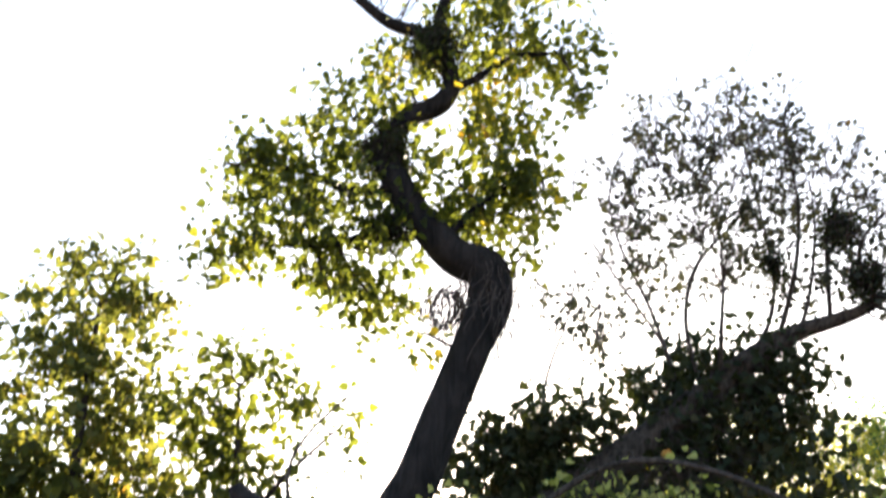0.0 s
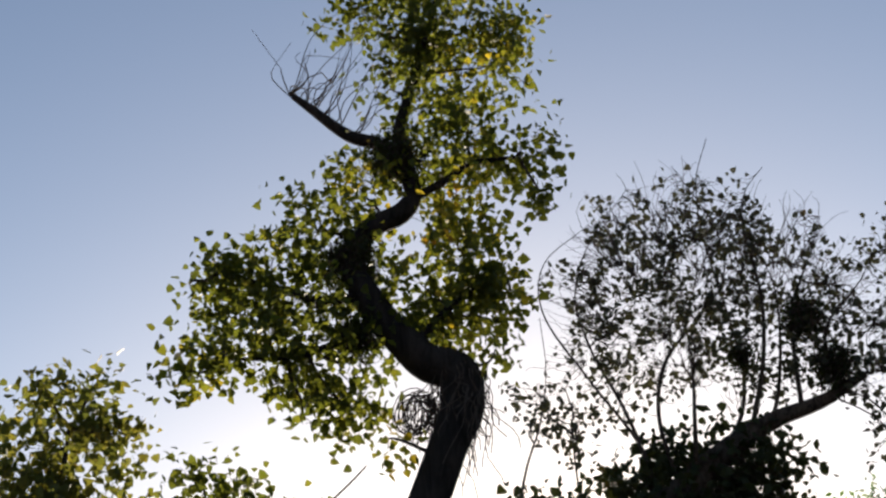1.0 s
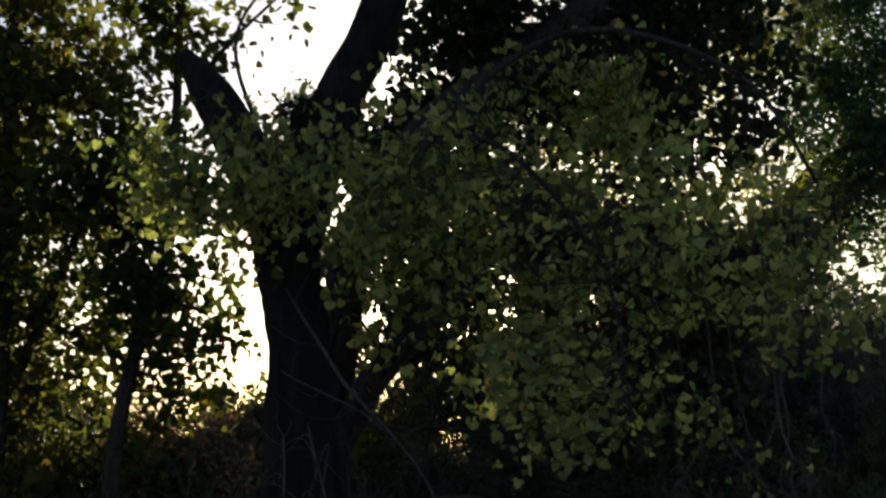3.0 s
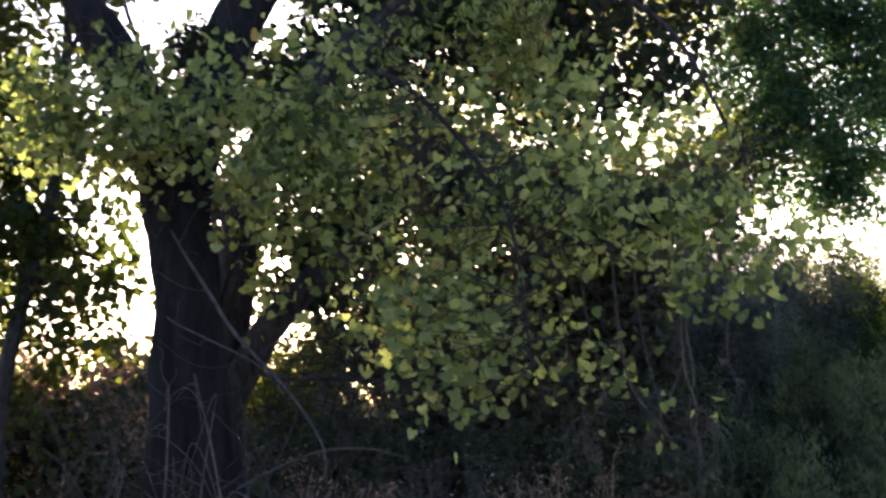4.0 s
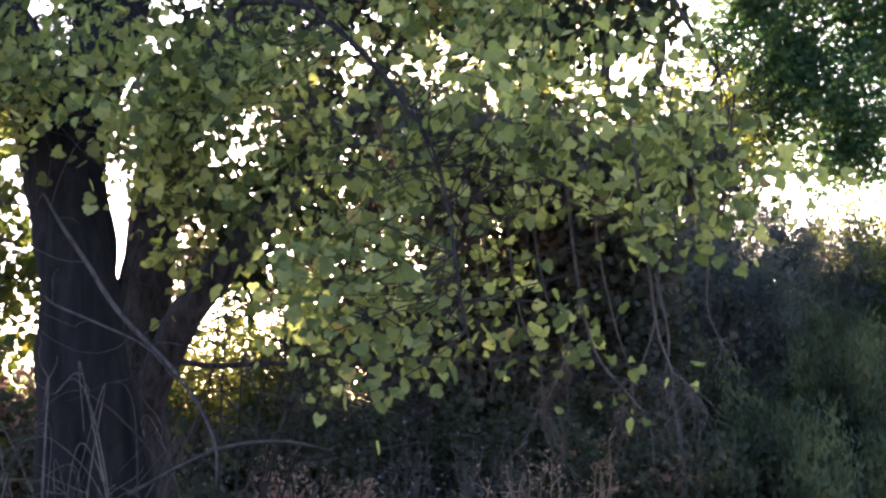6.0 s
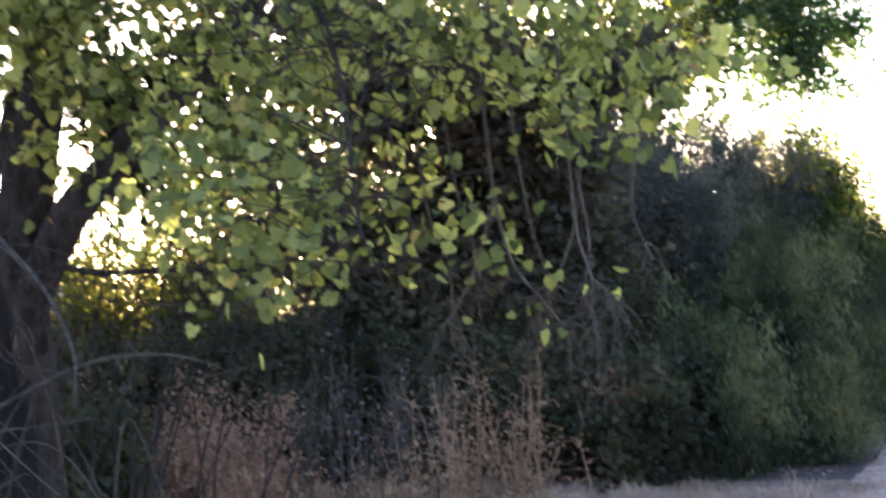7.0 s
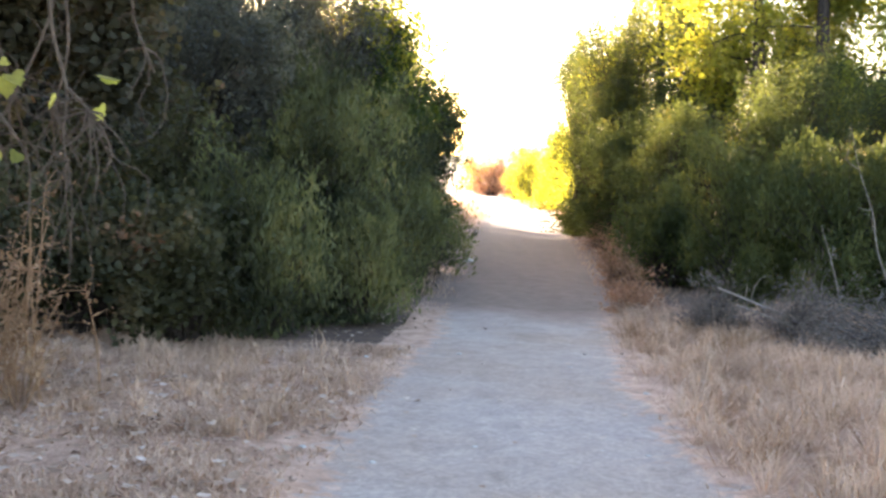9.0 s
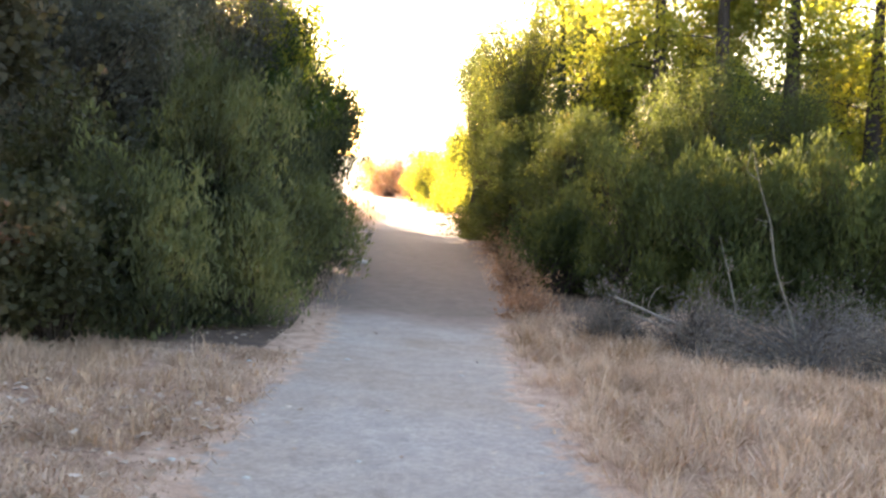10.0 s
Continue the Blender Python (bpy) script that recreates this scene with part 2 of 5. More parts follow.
class Buf:
    """Gathers vertices, quads and triangles for one mesh."""

    def __init__(self):
        self.v, self.q, self.t, self.n = [], [], [], 0

    def add(self, v, q=None, t=None):
        if q is not None and len(q):
            self.q.append(np.asarray(q) + self.n)
        if t is not None and len(t):
            self.t.append(np.asarray(t) + self.n)
        self.v.append(v)
        self.n += len(v)

    def mesh(self, name, mat, smooth=False):
        me = bpy.data.meshes.new(name)
        v = np.concatenate(self.v)
        q = np.concatenate(self.q) if self.q else np.zeros((0, 4), int)
        t = np.concatenate(self.t) if self.t else np.zeros((0, 3), int)
        me.vertices.add(len(v))
        me.vertices.foreach_set("co", v.astype(np.float32).ravel())
        me.loops.add(q.size + t.size)
        me.loops.foreach_set("vertex_index", np.concatenate([q.ravel(), t.ravel()]).astype(np.int32))
        me.polygons.add(len(q) + len(t))
        me.polygons.foreach_set("loop_start", np.concatenate([np.arange(len(q)) * 4, q.size + np.arange(len(t)) * 3]).astype(np.int32))
        if smooth:
            me.polygons.foreach_set("use_smooth", np.ones(len(q) + len(t), bool))
        me.update(calc_edges=True)
        me.materials.append(mat)
        return me


def part(name, buf, mat, parent, label="", kind="", smooth=False):
    ob = new(name, buf.mesh(name, mat, smooth) if isinstance(buf, Buf) else buf)
    if parent is not None:
        ob.parent = parent
        ob.matrix_parent_inverse = parent.matrix_basis.inverted()
    return tagged(ob, label, kind=kind)


def thing(name, at, label, category, group="", kind=""):
    """A new top-level thing; its chance numbers start from its place."""
    global rng
    rng = np.random.default_rng(abs(int(at[0] * 1000)) * 7 + abs(int(at[1] * 1000)) + 11)
    ob = new(name)
    ob.empty_display_size = 0.1
    ob.location = at
    return tagged(ob, label, category, group, kind)


def spline(pts, m):
    """m points along a smooth curve through pts."""
    p = np.asarray(pts, float)
    e = np.concatenate([[2 * p[0] - p[1]], p, [2 * p[-1] - p[-2]]])
    u = np.linspace(0, len(p) - 1 - 1e-6, m)
    i = u.astype(int)
    f = (u - i)[:, None]
    a, b, c, d = e[i], e[i + 1], e[i + 2], e[i + 3]
    return 0.5 * (2 * b + (c - a) * f + (2 * a - 5 * b + 4 * c - d) * f * f + (3 * b - a - 3 * c + d) * f ** 3)


def tubes(buf, P, R, k=5, rough=0.0, lobes=0):
    """Tapered tubes along P (tubes, points, 3) with radii R; rough makes the skin uneven, lobes furrow it lengthwise."""
    P, R = np.asarray(P, float), np.asarray(R, float)
    n, m, _ = P.shape
    T = unit(np.gradient(P, axis=1))
    mean = unit(T.mean(axis=1))
    ref = np.where(np.abs(mean[:, 2:3]) > 0.8, np.array([[0.2, 1.0, 0.1]]), np.array([[0.0, 0.1, 1.0]]))
    U = unit(np.cross(T, ref[:, None]))
    W = np.cross(T, U)
    a = np.arange(k) * 2 * np.pi / k
    rr = np.repeat(R[:, :, None], k, axis=2)
    if rough:
        s = np.linspace(0, 1, m)[None, :, None]
        length = np.linalg.norm(np.diff(P, axis=1), axis=2).sum(axis=1)[:, None, None]
        w = 0
        for f, g in ((2, 1.3), (3, 2.9), (5, 4.1), (1, 6.3)):
            w = w + np.sin(f * a[None, None] + g * s * length * 2 + rng.uniform(0, 6.28, (n, 1, 1))) / 3
        rr = rr * (1 + rough * w)
        if lobes:
            rr = rr * (1 + 0.55 * rough * np.abs(np.sin(lobes * a[None, None] / 2 + 1.5 * np.sin(s * length * 2.2))))
            rr = rr * (1 + 0.3 * rough * rng.uniform(-1, 1, rr.shape))
    V = P[:, :, None] + rr[..., None] * (np.cos(a)[None, None, :, None] * U[:, :, None] + np.sin(a)[None, None, :, None] * W[:, :, None])
    base = (np.arange(n) * m * k)[:, None, None]
    i, j = np.meshgrid(np.arange(m - 1), np.arange(k), indexing="ij")
    j2 = (j + 1) % k
    q = np.stack([i * k + j, i * k + j2, (i + 1) * k + j2, (i + 1) * k + j], -1).reshape(1, -1, 4)
    buf.add(V.reshape(-1, 3), (q + base).reshape(-1, 4))


def limb(buf, pts, r, k=10, step=0.08, rough=0.06, lobes=0, cap=True):
    """One limb through pts with radii r at those points."""
    pts = np.asarray(pts, float)
    length = np.linalg.norm(np.diff(pts, axis=0), axis=1).sum()
    m = max(6, int(length / step))
    P = spline(pts, m)
    R = np.interp(np.linspace(0, 1, m), np.linspace(0, 1, len(r)), r)
    if cap:
        P = np.concatenate([P, P[-1:] + (P[-1:] - P[-2:-1]) * 0.2])
        R = np.append(R, 0.002)
    tubes(buf, P[None], R[None], k, rough, lobes)
    return P


DELTA = (np.array([(0, 0, 0), (-0.5, 0.2, 0.10), (-0.40, 0.55, 0.06), (0, 1, -0.06), (0.40, 0.55, 0.06), (0.5, 0.2, 0.10)]), np.array([(0, 3, 2, 1), (0, 5, 4, 3)]), None)
HALF = [(0.12, -0.06, 0.02), (0.42, -0.12, 0.09), (0.60, 0.12, 0.12), (0.56, 0.38, 0.10), (0.40, 0.50, 0.06), (0.38, 0.72, 0.05), (0.16, 0.80, 0.02)]
BROAD = (np.array([(0, 0.3, -0.03), (0, 0, 0)] + HALF + [(0, 0.98, -0.08)] + [(-a, b, c) for a, b, c in HALF[::-1]]), None, np.array([(0, k, k + 1) for k in range(1, 16)] + [(0, 16, 1)]))
OVAL = (np.array([(0, 0, 0), (-0.24, 0.45, 0.06), (0, 1, -0.04), (0.24, 0.45, 0.06)]), None, np.array([(0, 2, 1), (0, 3, 2)]))
NARROW = (np.array([(0, 0, 0), (-0.13, 0.45, 0.04), (0, 1, -0.03), (0.13, 0.45, 0.04)]), None, np.array([(0, 2, 1), (0, 3, 2)]))


def leaves(buf, pos, along, size, shape, facing=None, lean=0.0):
    """One leaf at each place, its midrib along the given way; facing and lean turn blades towards a direction."""
    n = len(pos)
    y = unit(along)
    side = rng.normal(size=(n, 3))
    if facing is not None:
        side = side * (1 - lean) + np.cross(y, facing) * 1.8 * lean
    x = unit(np.cross(np.cross(y, side), y))
    z = np.cross(x, y)
    tv, tq, tt = shape
    s = size[:, None, None]
    wide = rng.uniform(0.8, 1.15, (n, 1, 1))
    V = pos[:, None] + s * (tv[None, :, 0:1] * wide * x[:, None] + tv[None, :, 1:2] * y[:, None] + tv[None, :, 2:3] * z[:, None] * rng.uniform(0.3, 2.2, (n, 1, 1)))
    base = (np.arange(n) * len(tv))[:, None, None]
    buf.add(V.reshape(-1, 3), None if tq is None else (tq[None] + base).reshape(-1, 4), None if tt is None else (tt[None] + base).reshape(-1, 3))


def in_blobs(blobs, count, shell=0.45):
    """Places spread through ellipsoid blobs (x, y, z, r), more of them near the outside."""
    b = np.asarray(blobs, float)
    w = b[:, 3] ** 2.3
    pick = rng.choice(len(b), count, p=w / w.sum())
    d = unit(rng.normal(size=(count, 3)))
    r = rng.uniform(shell, 1.0, count) ** 0.7
    return b[pick, :3] + d * (r * b[pick, 3])[:, None], d


def reach(skeleton, ends, wiggle=0.12, m=6, droop=0.0):
    """Curves from the nearest points of a skeleton to the ends."""
    near = np.empty((len(ends), 3))
    for s in range(0, len(ends), 400):
        e = ends[s:s + 400]
        dd = e[:, None] - skeleton[None]
        cost = (dd ** 2).sum(-1) + 0.6 * np.maximum(0, -dd[..., 2]) ** 2
        near[s:s + 400] = skeleton[cost.argmin(1)]
    u = np.linspace(0, 1, m)[None, :, None]
    length = np.linalg.norm(ends - near, axis=1)[:, None, None]
    bend = rng.normal(size=(len(ends), 1, 3)) * wiggle * length
    bend2 = rng.normal(size=(len(ends), 1, 3)) * wiggle * 0.6 * length
    P = near[:, None] * (1 - u) + ends[:, None] * u + bend * np.sin(np.pi * u) + bend2 * np.sin(2 * np.pi * u)
    P[..., 2] -= (droop * length * np.sin(np.pi * u))[..., 0]
    return P


def foliage(buf, twigbuf, skeleton, blobs, sprigs, per, size, shape, spread=0.1, hang=0.5, twig=0.004, shell=0.4, facing=None, lean=0.0, keep=1.0):
    """Sprigs of leaves through the blobs, each on a twig that grows from the skeleton."""
    c, d = in_blobs(blobs, sprigs, shell)
    P = reach(skeleton, c)
    tubes(twigbuf, P, np.linspace(twig, twig * 0.35, P.shape[1])[None].repeat(len(P), 0), 3)
    c = c[: int(len(c) * keep)]
    d = d[: len(c)]
    ci = np.repeat(np.arange(len(c)), per)
    out = unit(c - P[: len(c), -2])
    pos = c[ci] + rng.normal(size=(len(ci), 3)) * spread * np.array([1, 1, 0.8]) + out[ci] * rng.uniform(-1.6, 0.8, (len(ci), 1)) * spread
    along = unit(rng.normal(size=(len(ci), 3)) + 0.5 * d[ci] + np.array([0, 0, -1.6 * hang]))
    leaves(buf, pos, along, size * rng.uniform(0.6, 1.25, len(ci)), shape, facing, lean)
    return c


def tree(name, label, base, limbs, blobs, leaf, sprigs, per, size, shape, group="", spread=0.1, hang=0.5, trunk_mat=None, bough=0.02, twig=0.004, shell=0.4, keep=1.0, category="tree", lobes=0):
    """A tree: trunk and limbs as (name, points, radii, sides), a bough into every blob, twigs and leaves."""
    top = thing(name, base, label, category, group)
    skeleton = []
    for i, (pn, pts, r, k) in enumerate(limbs):
        b = Buf()
        skeleton.append(limb(b, pts, r, k, 0.06, 0.07 if i == 0 else 0.06, lobes if pn == "trunk" else 0))
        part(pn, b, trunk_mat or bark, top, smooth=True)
    skeleton = np.concatenate(skeleton)
    hub = skeleton[skeleton[:, 2] > base[2] + 0.35 * (skeleton[:, 2].max() - base[2])]
    P = reach(hub, np.asarray(blobs)[:, :3], 0.07, 12)
    for one in P:
        b = Buf()
        tubes(b, one[None], np.linspace(bough, bough * 0.35, 12)[None], 6, 0.05)
        part("bough", b, limb_bark, top, smooth=True)
    full = np.concatenate([skeleton[skeleton[:, 2] > base[2] + 0.3], P[:, 3:].reshape(-1, 3)])
    tb, lb = Buf(), Buf()
    foliage(lb, tb, full, blobs, sprigs, per, size, shape, spread, hang, twig, shell, keep=keep)
    part("twig_mass", tb, twig_bark, top, kind="stuff")
    part("crown", lb, leaf, top, kind="stuff")
    return top


# ---- ground ----
def height(x, y):
    x, y = np.asarray(x, float), np.asarray(y, float)
    side = np.clip((np.abs(x - trail_mid(y)) - 1.1) / 1.5, 0, 1)
    h = side * (0.05 + 0.05 * np.sin(x * 1.7 + 0.6 * np.sin(y)) * np.cos(y * 1.3 + x * 0.4))
    rise = np.clip((y - 19) / 7, 0, 1) * np.clip((58 - y) / 14, 0, 1)
    out = x - trail_mid(y)
    h = h + rise * (0.55 * np.clip((out - 0.75) / 1.6, 0, 1) ** 1.4 + 0.3 * np.clip((-out - 0.85) / 1.5, 0, 1) ** 1.4)
    return h + 0.02 * np.sin(x * 0.9 + 1) * np.sin(y * 0.7)


def trail_mid(y):
    return np.interp(y, [-30, 6, 9, 12, 15, 20, 28, 45, 90], [-0.5, -0.55, -0.55, -0.5, -0.35, -0.1, -0.05, 0.4, -3.0])


def trail_half(y):
    return np.interp(y, [-30, 8, 12, 15, 20, 30, 60], [1.1, 1.08, 0.92, 0.86, 0.95, 1.05, 1.2])


def sheet(name, xs, ys, zf, mat, label, category):
    X, Y = np.meshgrid(xs, ys, indexing="ij")
    b = Buf()
    nx, ny = len(xs), len(ys)
    i, j = np.meshgrid(np.arange(nx - 1), np.arange(ny - 1), indexing="ij")
    b.add(np.stack([X, Y, zf(X, Y)], -1).reshape(-1, 3), np.stack([i * ny + j, (i + 1) * ny + j, (i + 1) * ny + j + 1, i * ny + j + 1], -1).reshape(-1, 4))
    return tagged(part(name, b, mat, None, smooth=True), label, category, kind="structure")


def steps(a, b, near, far):
    out, s = [a], near
    while out[-1] < b:
        out.append(out[-1] + s)
        s *= far
    return out


xs = sorted({*np.round(np.arange(-12, 12.01, 0.2), 3), *[round(v, 3) for v in steps(12, 2500, 0.3, 1.25)], *[-round(v, 3) for v in steps(12, 2500, 0.3, 1.25)]})
ys = sorted({*np.round(np.arange(-6, 50.01, 0.2), 3), *[round(v, 3) for v in steps(50, 4200, 0.3, 1.2)], *[-round(v, 3) for v in steps(6, 600, 0.3, 1.3)]})
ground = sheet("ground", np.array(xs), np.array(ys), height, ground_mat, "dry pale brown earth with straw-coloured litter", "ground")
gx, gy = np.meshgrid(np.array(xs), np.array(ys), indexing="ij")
# brown litter plus painted shade under the brush, gone by y = 36
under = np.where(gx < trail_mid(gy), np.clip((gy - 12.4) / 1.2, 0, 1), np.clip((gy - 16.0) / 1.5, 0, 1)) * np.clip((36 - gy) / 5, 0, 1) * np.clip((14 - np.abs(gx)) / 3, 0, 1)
soil_shade = ground.data.attributes.new("soil_shade", "FLOAT", "POINT")
soil_shade.data.foreach_set("value", (under * 0.75).astype(np.float32).ravel())


def trail_sheet():
    b = Buf()
    ys = np.arange(-6, 90, 0.15)
    us = np.linspace(-1.35, 1.35, 23)
    m = len(us)
    mid, half = trail_mid(ys), trail_half(ys)
    X = mid[:, None] + half[:, None] * us[None]
    Y = np.repeat(ys[:, None], m, 1)
    w = np.abs(us)[None] + 0.06 * np.sin(Y * 1.1 + np.sign(us)[None]) + 0.04 * np.sin(Y * 3.3 + us[None])
    Z = height(X, Y) + 0.012 + 0.008 * np.sin(X * 4 + Y) * np.clip(1.2 - np.abs(us)[None], 0, 1) - 0.03 * np.clip(np.abs(us)[None] - 1.2, 0, 1)
    i, j = np.meshgrid(np.arange(len(ys) - 1), np.arange(m - 1), indexing="ij")
    b.add(np.stack([X, Y, Z], -1).reshape(-1, 3), np.stack([i * m + j, i * m + j + 1, (i + 1) * m + j + 1, (i + 1) * m + j], -1).reshape(-1, 4))
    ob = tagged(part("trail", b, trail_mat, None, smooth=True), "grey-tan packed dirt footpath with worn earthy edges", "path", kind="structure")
    at = ob.data.attributes.new("worn", "FLOAT", "POINT")
    at.data.foreach_set("value", (np.clip(w - 0.56, -0.6, 0.8)).astype(np.float32).ravel())
    soil_shade = ob.data.attributes.new("soil_shade", "FLOAT", "POINT")
    # brown dirt and painted brush shade, fading out before the sunlit end
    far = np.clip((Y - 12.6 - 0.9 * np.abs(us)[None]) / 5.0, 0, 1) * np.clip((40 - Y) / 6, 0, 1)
    soil_shade.data.foreach_set("value", (far * 0.75).astype(np.float32).ravel())


trail_sheet()


def hills():
    b = Buf()
    xs = np.linspace(-900, 900, 160)
    rows = []
    for k, (y, f) in enumerate(((700, 0), (900, 0.7), (1000, 1.0), (1200, 0.6))):
        z = f * (10 + 8 * np.sin(xs * 0.006 + 1) + 4 * np.sin(xs * 0.021) + 1.5 * np.sin(xs * 0.07))
        rows.append(np.stack([xs, np.full_like(xs, y), z], -1))
    i, j = np.meshgrid(np.arange(3), np.arange(159), indexing="ij")
    b.add(np.concatenate(rows), np.stack([i * 160 + j, i * 160 + j + 1, (i + 1) * 160 + j + 1, (i + 1) * 160 + j], -1).reshape(-1, 4))
    tagged(part("backdrop_hills", b, hill_mat, None, smooth=True), "low hazy dry hills on the horizon", "hills", kind="structure")


hills()


# ---- the big leaning cottonwood ----
def cottonwood():
    limbs = [
        ("trunk", [(-4.14, 5.46, -0.15), (-4.12, 5.42, 0.61), (-4.12, 5.38, 1.24), (-4.12, 5.33, 1.78), (-4.13, 5.29, 2.25), (-4.22, 5.32, 2.67), (-4.30, 5.31, 3.09)], [0.40, 0.31, 0.25, 0.195, 0.15, 0.15, 0.16], 28),
        ("stem", [(-4.12, 5.35, 2.05), (-4.15, 5.38, 2.37), (-4.25, 5.41, 2.84), (-4.17, 5.68, 3.66), (-4.02, 5.77, 4.04), (-3.88, 5.86, 4.49), (-3.73, 5.91, 4.88), (-3.68, 6.01, 5.17), (-3.68, 5.98, 5.37), (-3.85, 5.87, 5.48), (-4.02, 5.76, 5.71), (-4.16, 5.64, 6.02), (-4.21, 5.60, 6.29), (-4.10, 5.68, 6.51), (-3.93, 5.79, 6.63), (-3.86, 5.83, 6.79), (-3.89, 5.81, 7.05)], [0.072, 0.126, 0.153, 0.144, 0.131, 0.122, 0.117, 0.135, 0.135, 0.117, 0.108, 0.099, 0.081, 0.072, 0.072, 0.063, 0.054], 18),
        ("broken_stem", [(-4.14, 5.33, 2.14), (-4.22, 5.36, 2.50), (-4.33, 5.38, 2.88), (-4.47, 5.28, 3.31), (-4.62, 5.14, 3.66), (-4.74, 5.04, 3.87)], [0.090, 0.126, 0.149, 0.140, 0.113, 0.041], 18),
        ("top_limb", [(-3.90, 5.81, 7.00), (-4.01, 5.73, 7.22), (-4.21, 5.58, 7.31), (-4.39, 5.43, 7.51), (-4.52, 5.31, 7.65)], [0.050, 0.050, 0.045, 0.036, 0.023], 10),
        ("top_limb", [(-3.93, 5.81, 7.06), (-3.97, 5.84, 7.40), (-3.82, 5.93, 8.07), (-3.67, 6.01, 8.82), (-3.58, 6.06, 9.44)], [0.045, 0.041, 0.032, 0.018, 0.007], 8),
        ("side_limb", [(-3.88, 5.82, 6.74), (-3.67, 5.96, 6.91), (-3.49, 6.04, 7.04), (-3.21, 6.19, 7.07)], [0.032, 0.027, 0.023, 0.011], 8),
        ("side_limb", [(-4.12, 5.66, 5.96), (-4.39, 5.47, 5.92), (-4.63, 5.28, 6.02), (-4.88, 5.07, 6.09)], [0.036, 0.027, 0.020, 0.009], 8),
        ("side_limb", [(-4.09, 5.70, 5.82), (-4.28, 5.55, 5.61), (-4.50, 5.36, 5.48), (-4.83, 5.12, 5.46)], [0.032, 0.027, 0.018, 0.009], 8),
        ("side_limb", [(-3.91, 5.83, 5.58), (-3.71, 5.99, 5.89), (-3.52, 6.09, 6.06), (-3.34, 6.21, 6.09)], [0.032, 0.027, 0.018, 0.009], 8),
    ]
    blobs = [(-3.99, 5.73, 8.33, 0.50), (-3.61, 5.95, 8.45, 0.45), (-3.39, 6.10, 7.96, 0.41), (-3.17, 6.19, 8.28, 0.27), (-3.93, 5.77, 7.74, 0.36), (-3.51, 6.03, 7.20, 0.41), (-3.20, 6.21, 7.12, 0.27), (-3.09, 6.25, 6.74, 0.16),
             (-3.67, 5.90, 6.82, 0.36), (-4.39, 5.46, 6.47, 0.34), (-4.15, 5.63, 6.81, 0.27), (-4.62, 5.28, 6.14, 0.31), (-4.87, 5.08, 6.02, 0.23), (-5.02, 4.95, 6.00, 0.13), (-4.84, 5.12, 5.55, 0.31), (-4.98, 5.00, 5.37, 0.16),
             (-4.62, 5.30, 5.64, 0.38), (-4.39, 5.47, 5.82, 0.41), (-4.29, 5.57, 5.40, 0.38), (-4.47, 5.45, 5.09, 0.20), (-4.24, 5.61, 5.16, 0.27), (-4.00, 5.66, 4.89, 0.15), (-3.81, 5.88, 5.99, 0.45), (-3.53, 6.05, 5.79, 0.32), (-3.57, 6.02, 6.24, 0.38), (-3.35, 6.14, 5.94, 0.18), (-3.46, 6.09, 5.53, 0.14),
             (-3.74, 5.99, 8.91, 0.45), (-3.46, 6.08, 9.26, 0.41)]
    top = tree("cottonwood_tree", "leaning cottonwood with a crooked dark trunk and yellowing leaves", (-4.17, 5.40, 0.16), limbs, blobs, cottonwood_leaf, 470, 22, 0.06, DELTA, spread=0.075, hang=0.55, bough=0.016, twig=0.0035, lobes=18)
    # hanging dry strands round the elbow
    b = Buf()
    n = 90
    a = rng.uniform(0, 6.28, n)
    start = np.array([-3.69, 5.99, 5.28]) + np.stack([0.17 * np.cos(a), 0.15 * np.sin(a), rng.uniform(-0.15, 0.15, n)], -1)
    u = np.linspace(0, 1, 8)[None, :, None]
    drop = rng.uniform(0.15, 0.55, n)[:, None, None]
    P = start[:, None] + np.concatenate([rng.normal(0, 0.05, (n, 1, 2)) * u * 2, -drop * u], -1) + 0.02 * np.sin(u * 7 + rng.uniform(0, 6, (n, 1, 1)))
    tubes(b, P, np.full((n, 8), 0.004), 3)
    n = 26
    a = np.linspace(0, 2 * np.pi, 18)[None, :, None] + rng.uniform(0, 6.28, (n, 1, 1))
    turn = rng.normal(0.2, 0.5, (n, 1, 1))
    across, up = rng.uniform(0.05, 0.13, (n, 1, 1)) * np.cos(a), rng.uniform(0.08, 0.17, (n, 1, 1)) * np.sin(a)
    P = np.array([-3.90, 5.85, 5.10]) + rng.normal(0, 0.03, (n, 1, 3)) + np.concatenate([across * np.cos(turn), across * np.sin(turn), up], -1)
    tubes(b, P, np.full((n, 18), 0.0038), 3)
    part("root_tangle", b, twig_bark, top, "dry stringy roots hanging at the bend", "stuff")
    # dense twiggy clumps on the stem
    for c, r, count in (((-3.95, 5.75, 7.08), 0.23, 420), ((-4.22, 5.60, 6.20), 0.22, 300), ((-4.26, 5.52, 3.57), 0.18, 260), ((-4.18, 5.63, 5.64), 0.18, 160)):
        clump(top, c, r, count)
    # bare twigs above the broken top
    b = Buf()
    n = 34
    s = np.array([-4.36, 5.46, 7.51]) + rng.uniform(-0.2, 0.2, (n, 1)) * np.array([[1, 0.9, -0.8]])
    e = s + np.stack([rng.uniform(-0.35, 0.45, n), rng.uniform(-0.3, 0.3, n), rng.uniform(0.2, 0.75, n)], -1)
    tubes(b, reach(s, e, 0.1, 7), np.linspace(0.006, 0.002, 7)[None].repeat(n, 0), 3)
    part("bare_twig_spray", b, twig_bark, top, "bare grey twigs", "stuff")
    return top


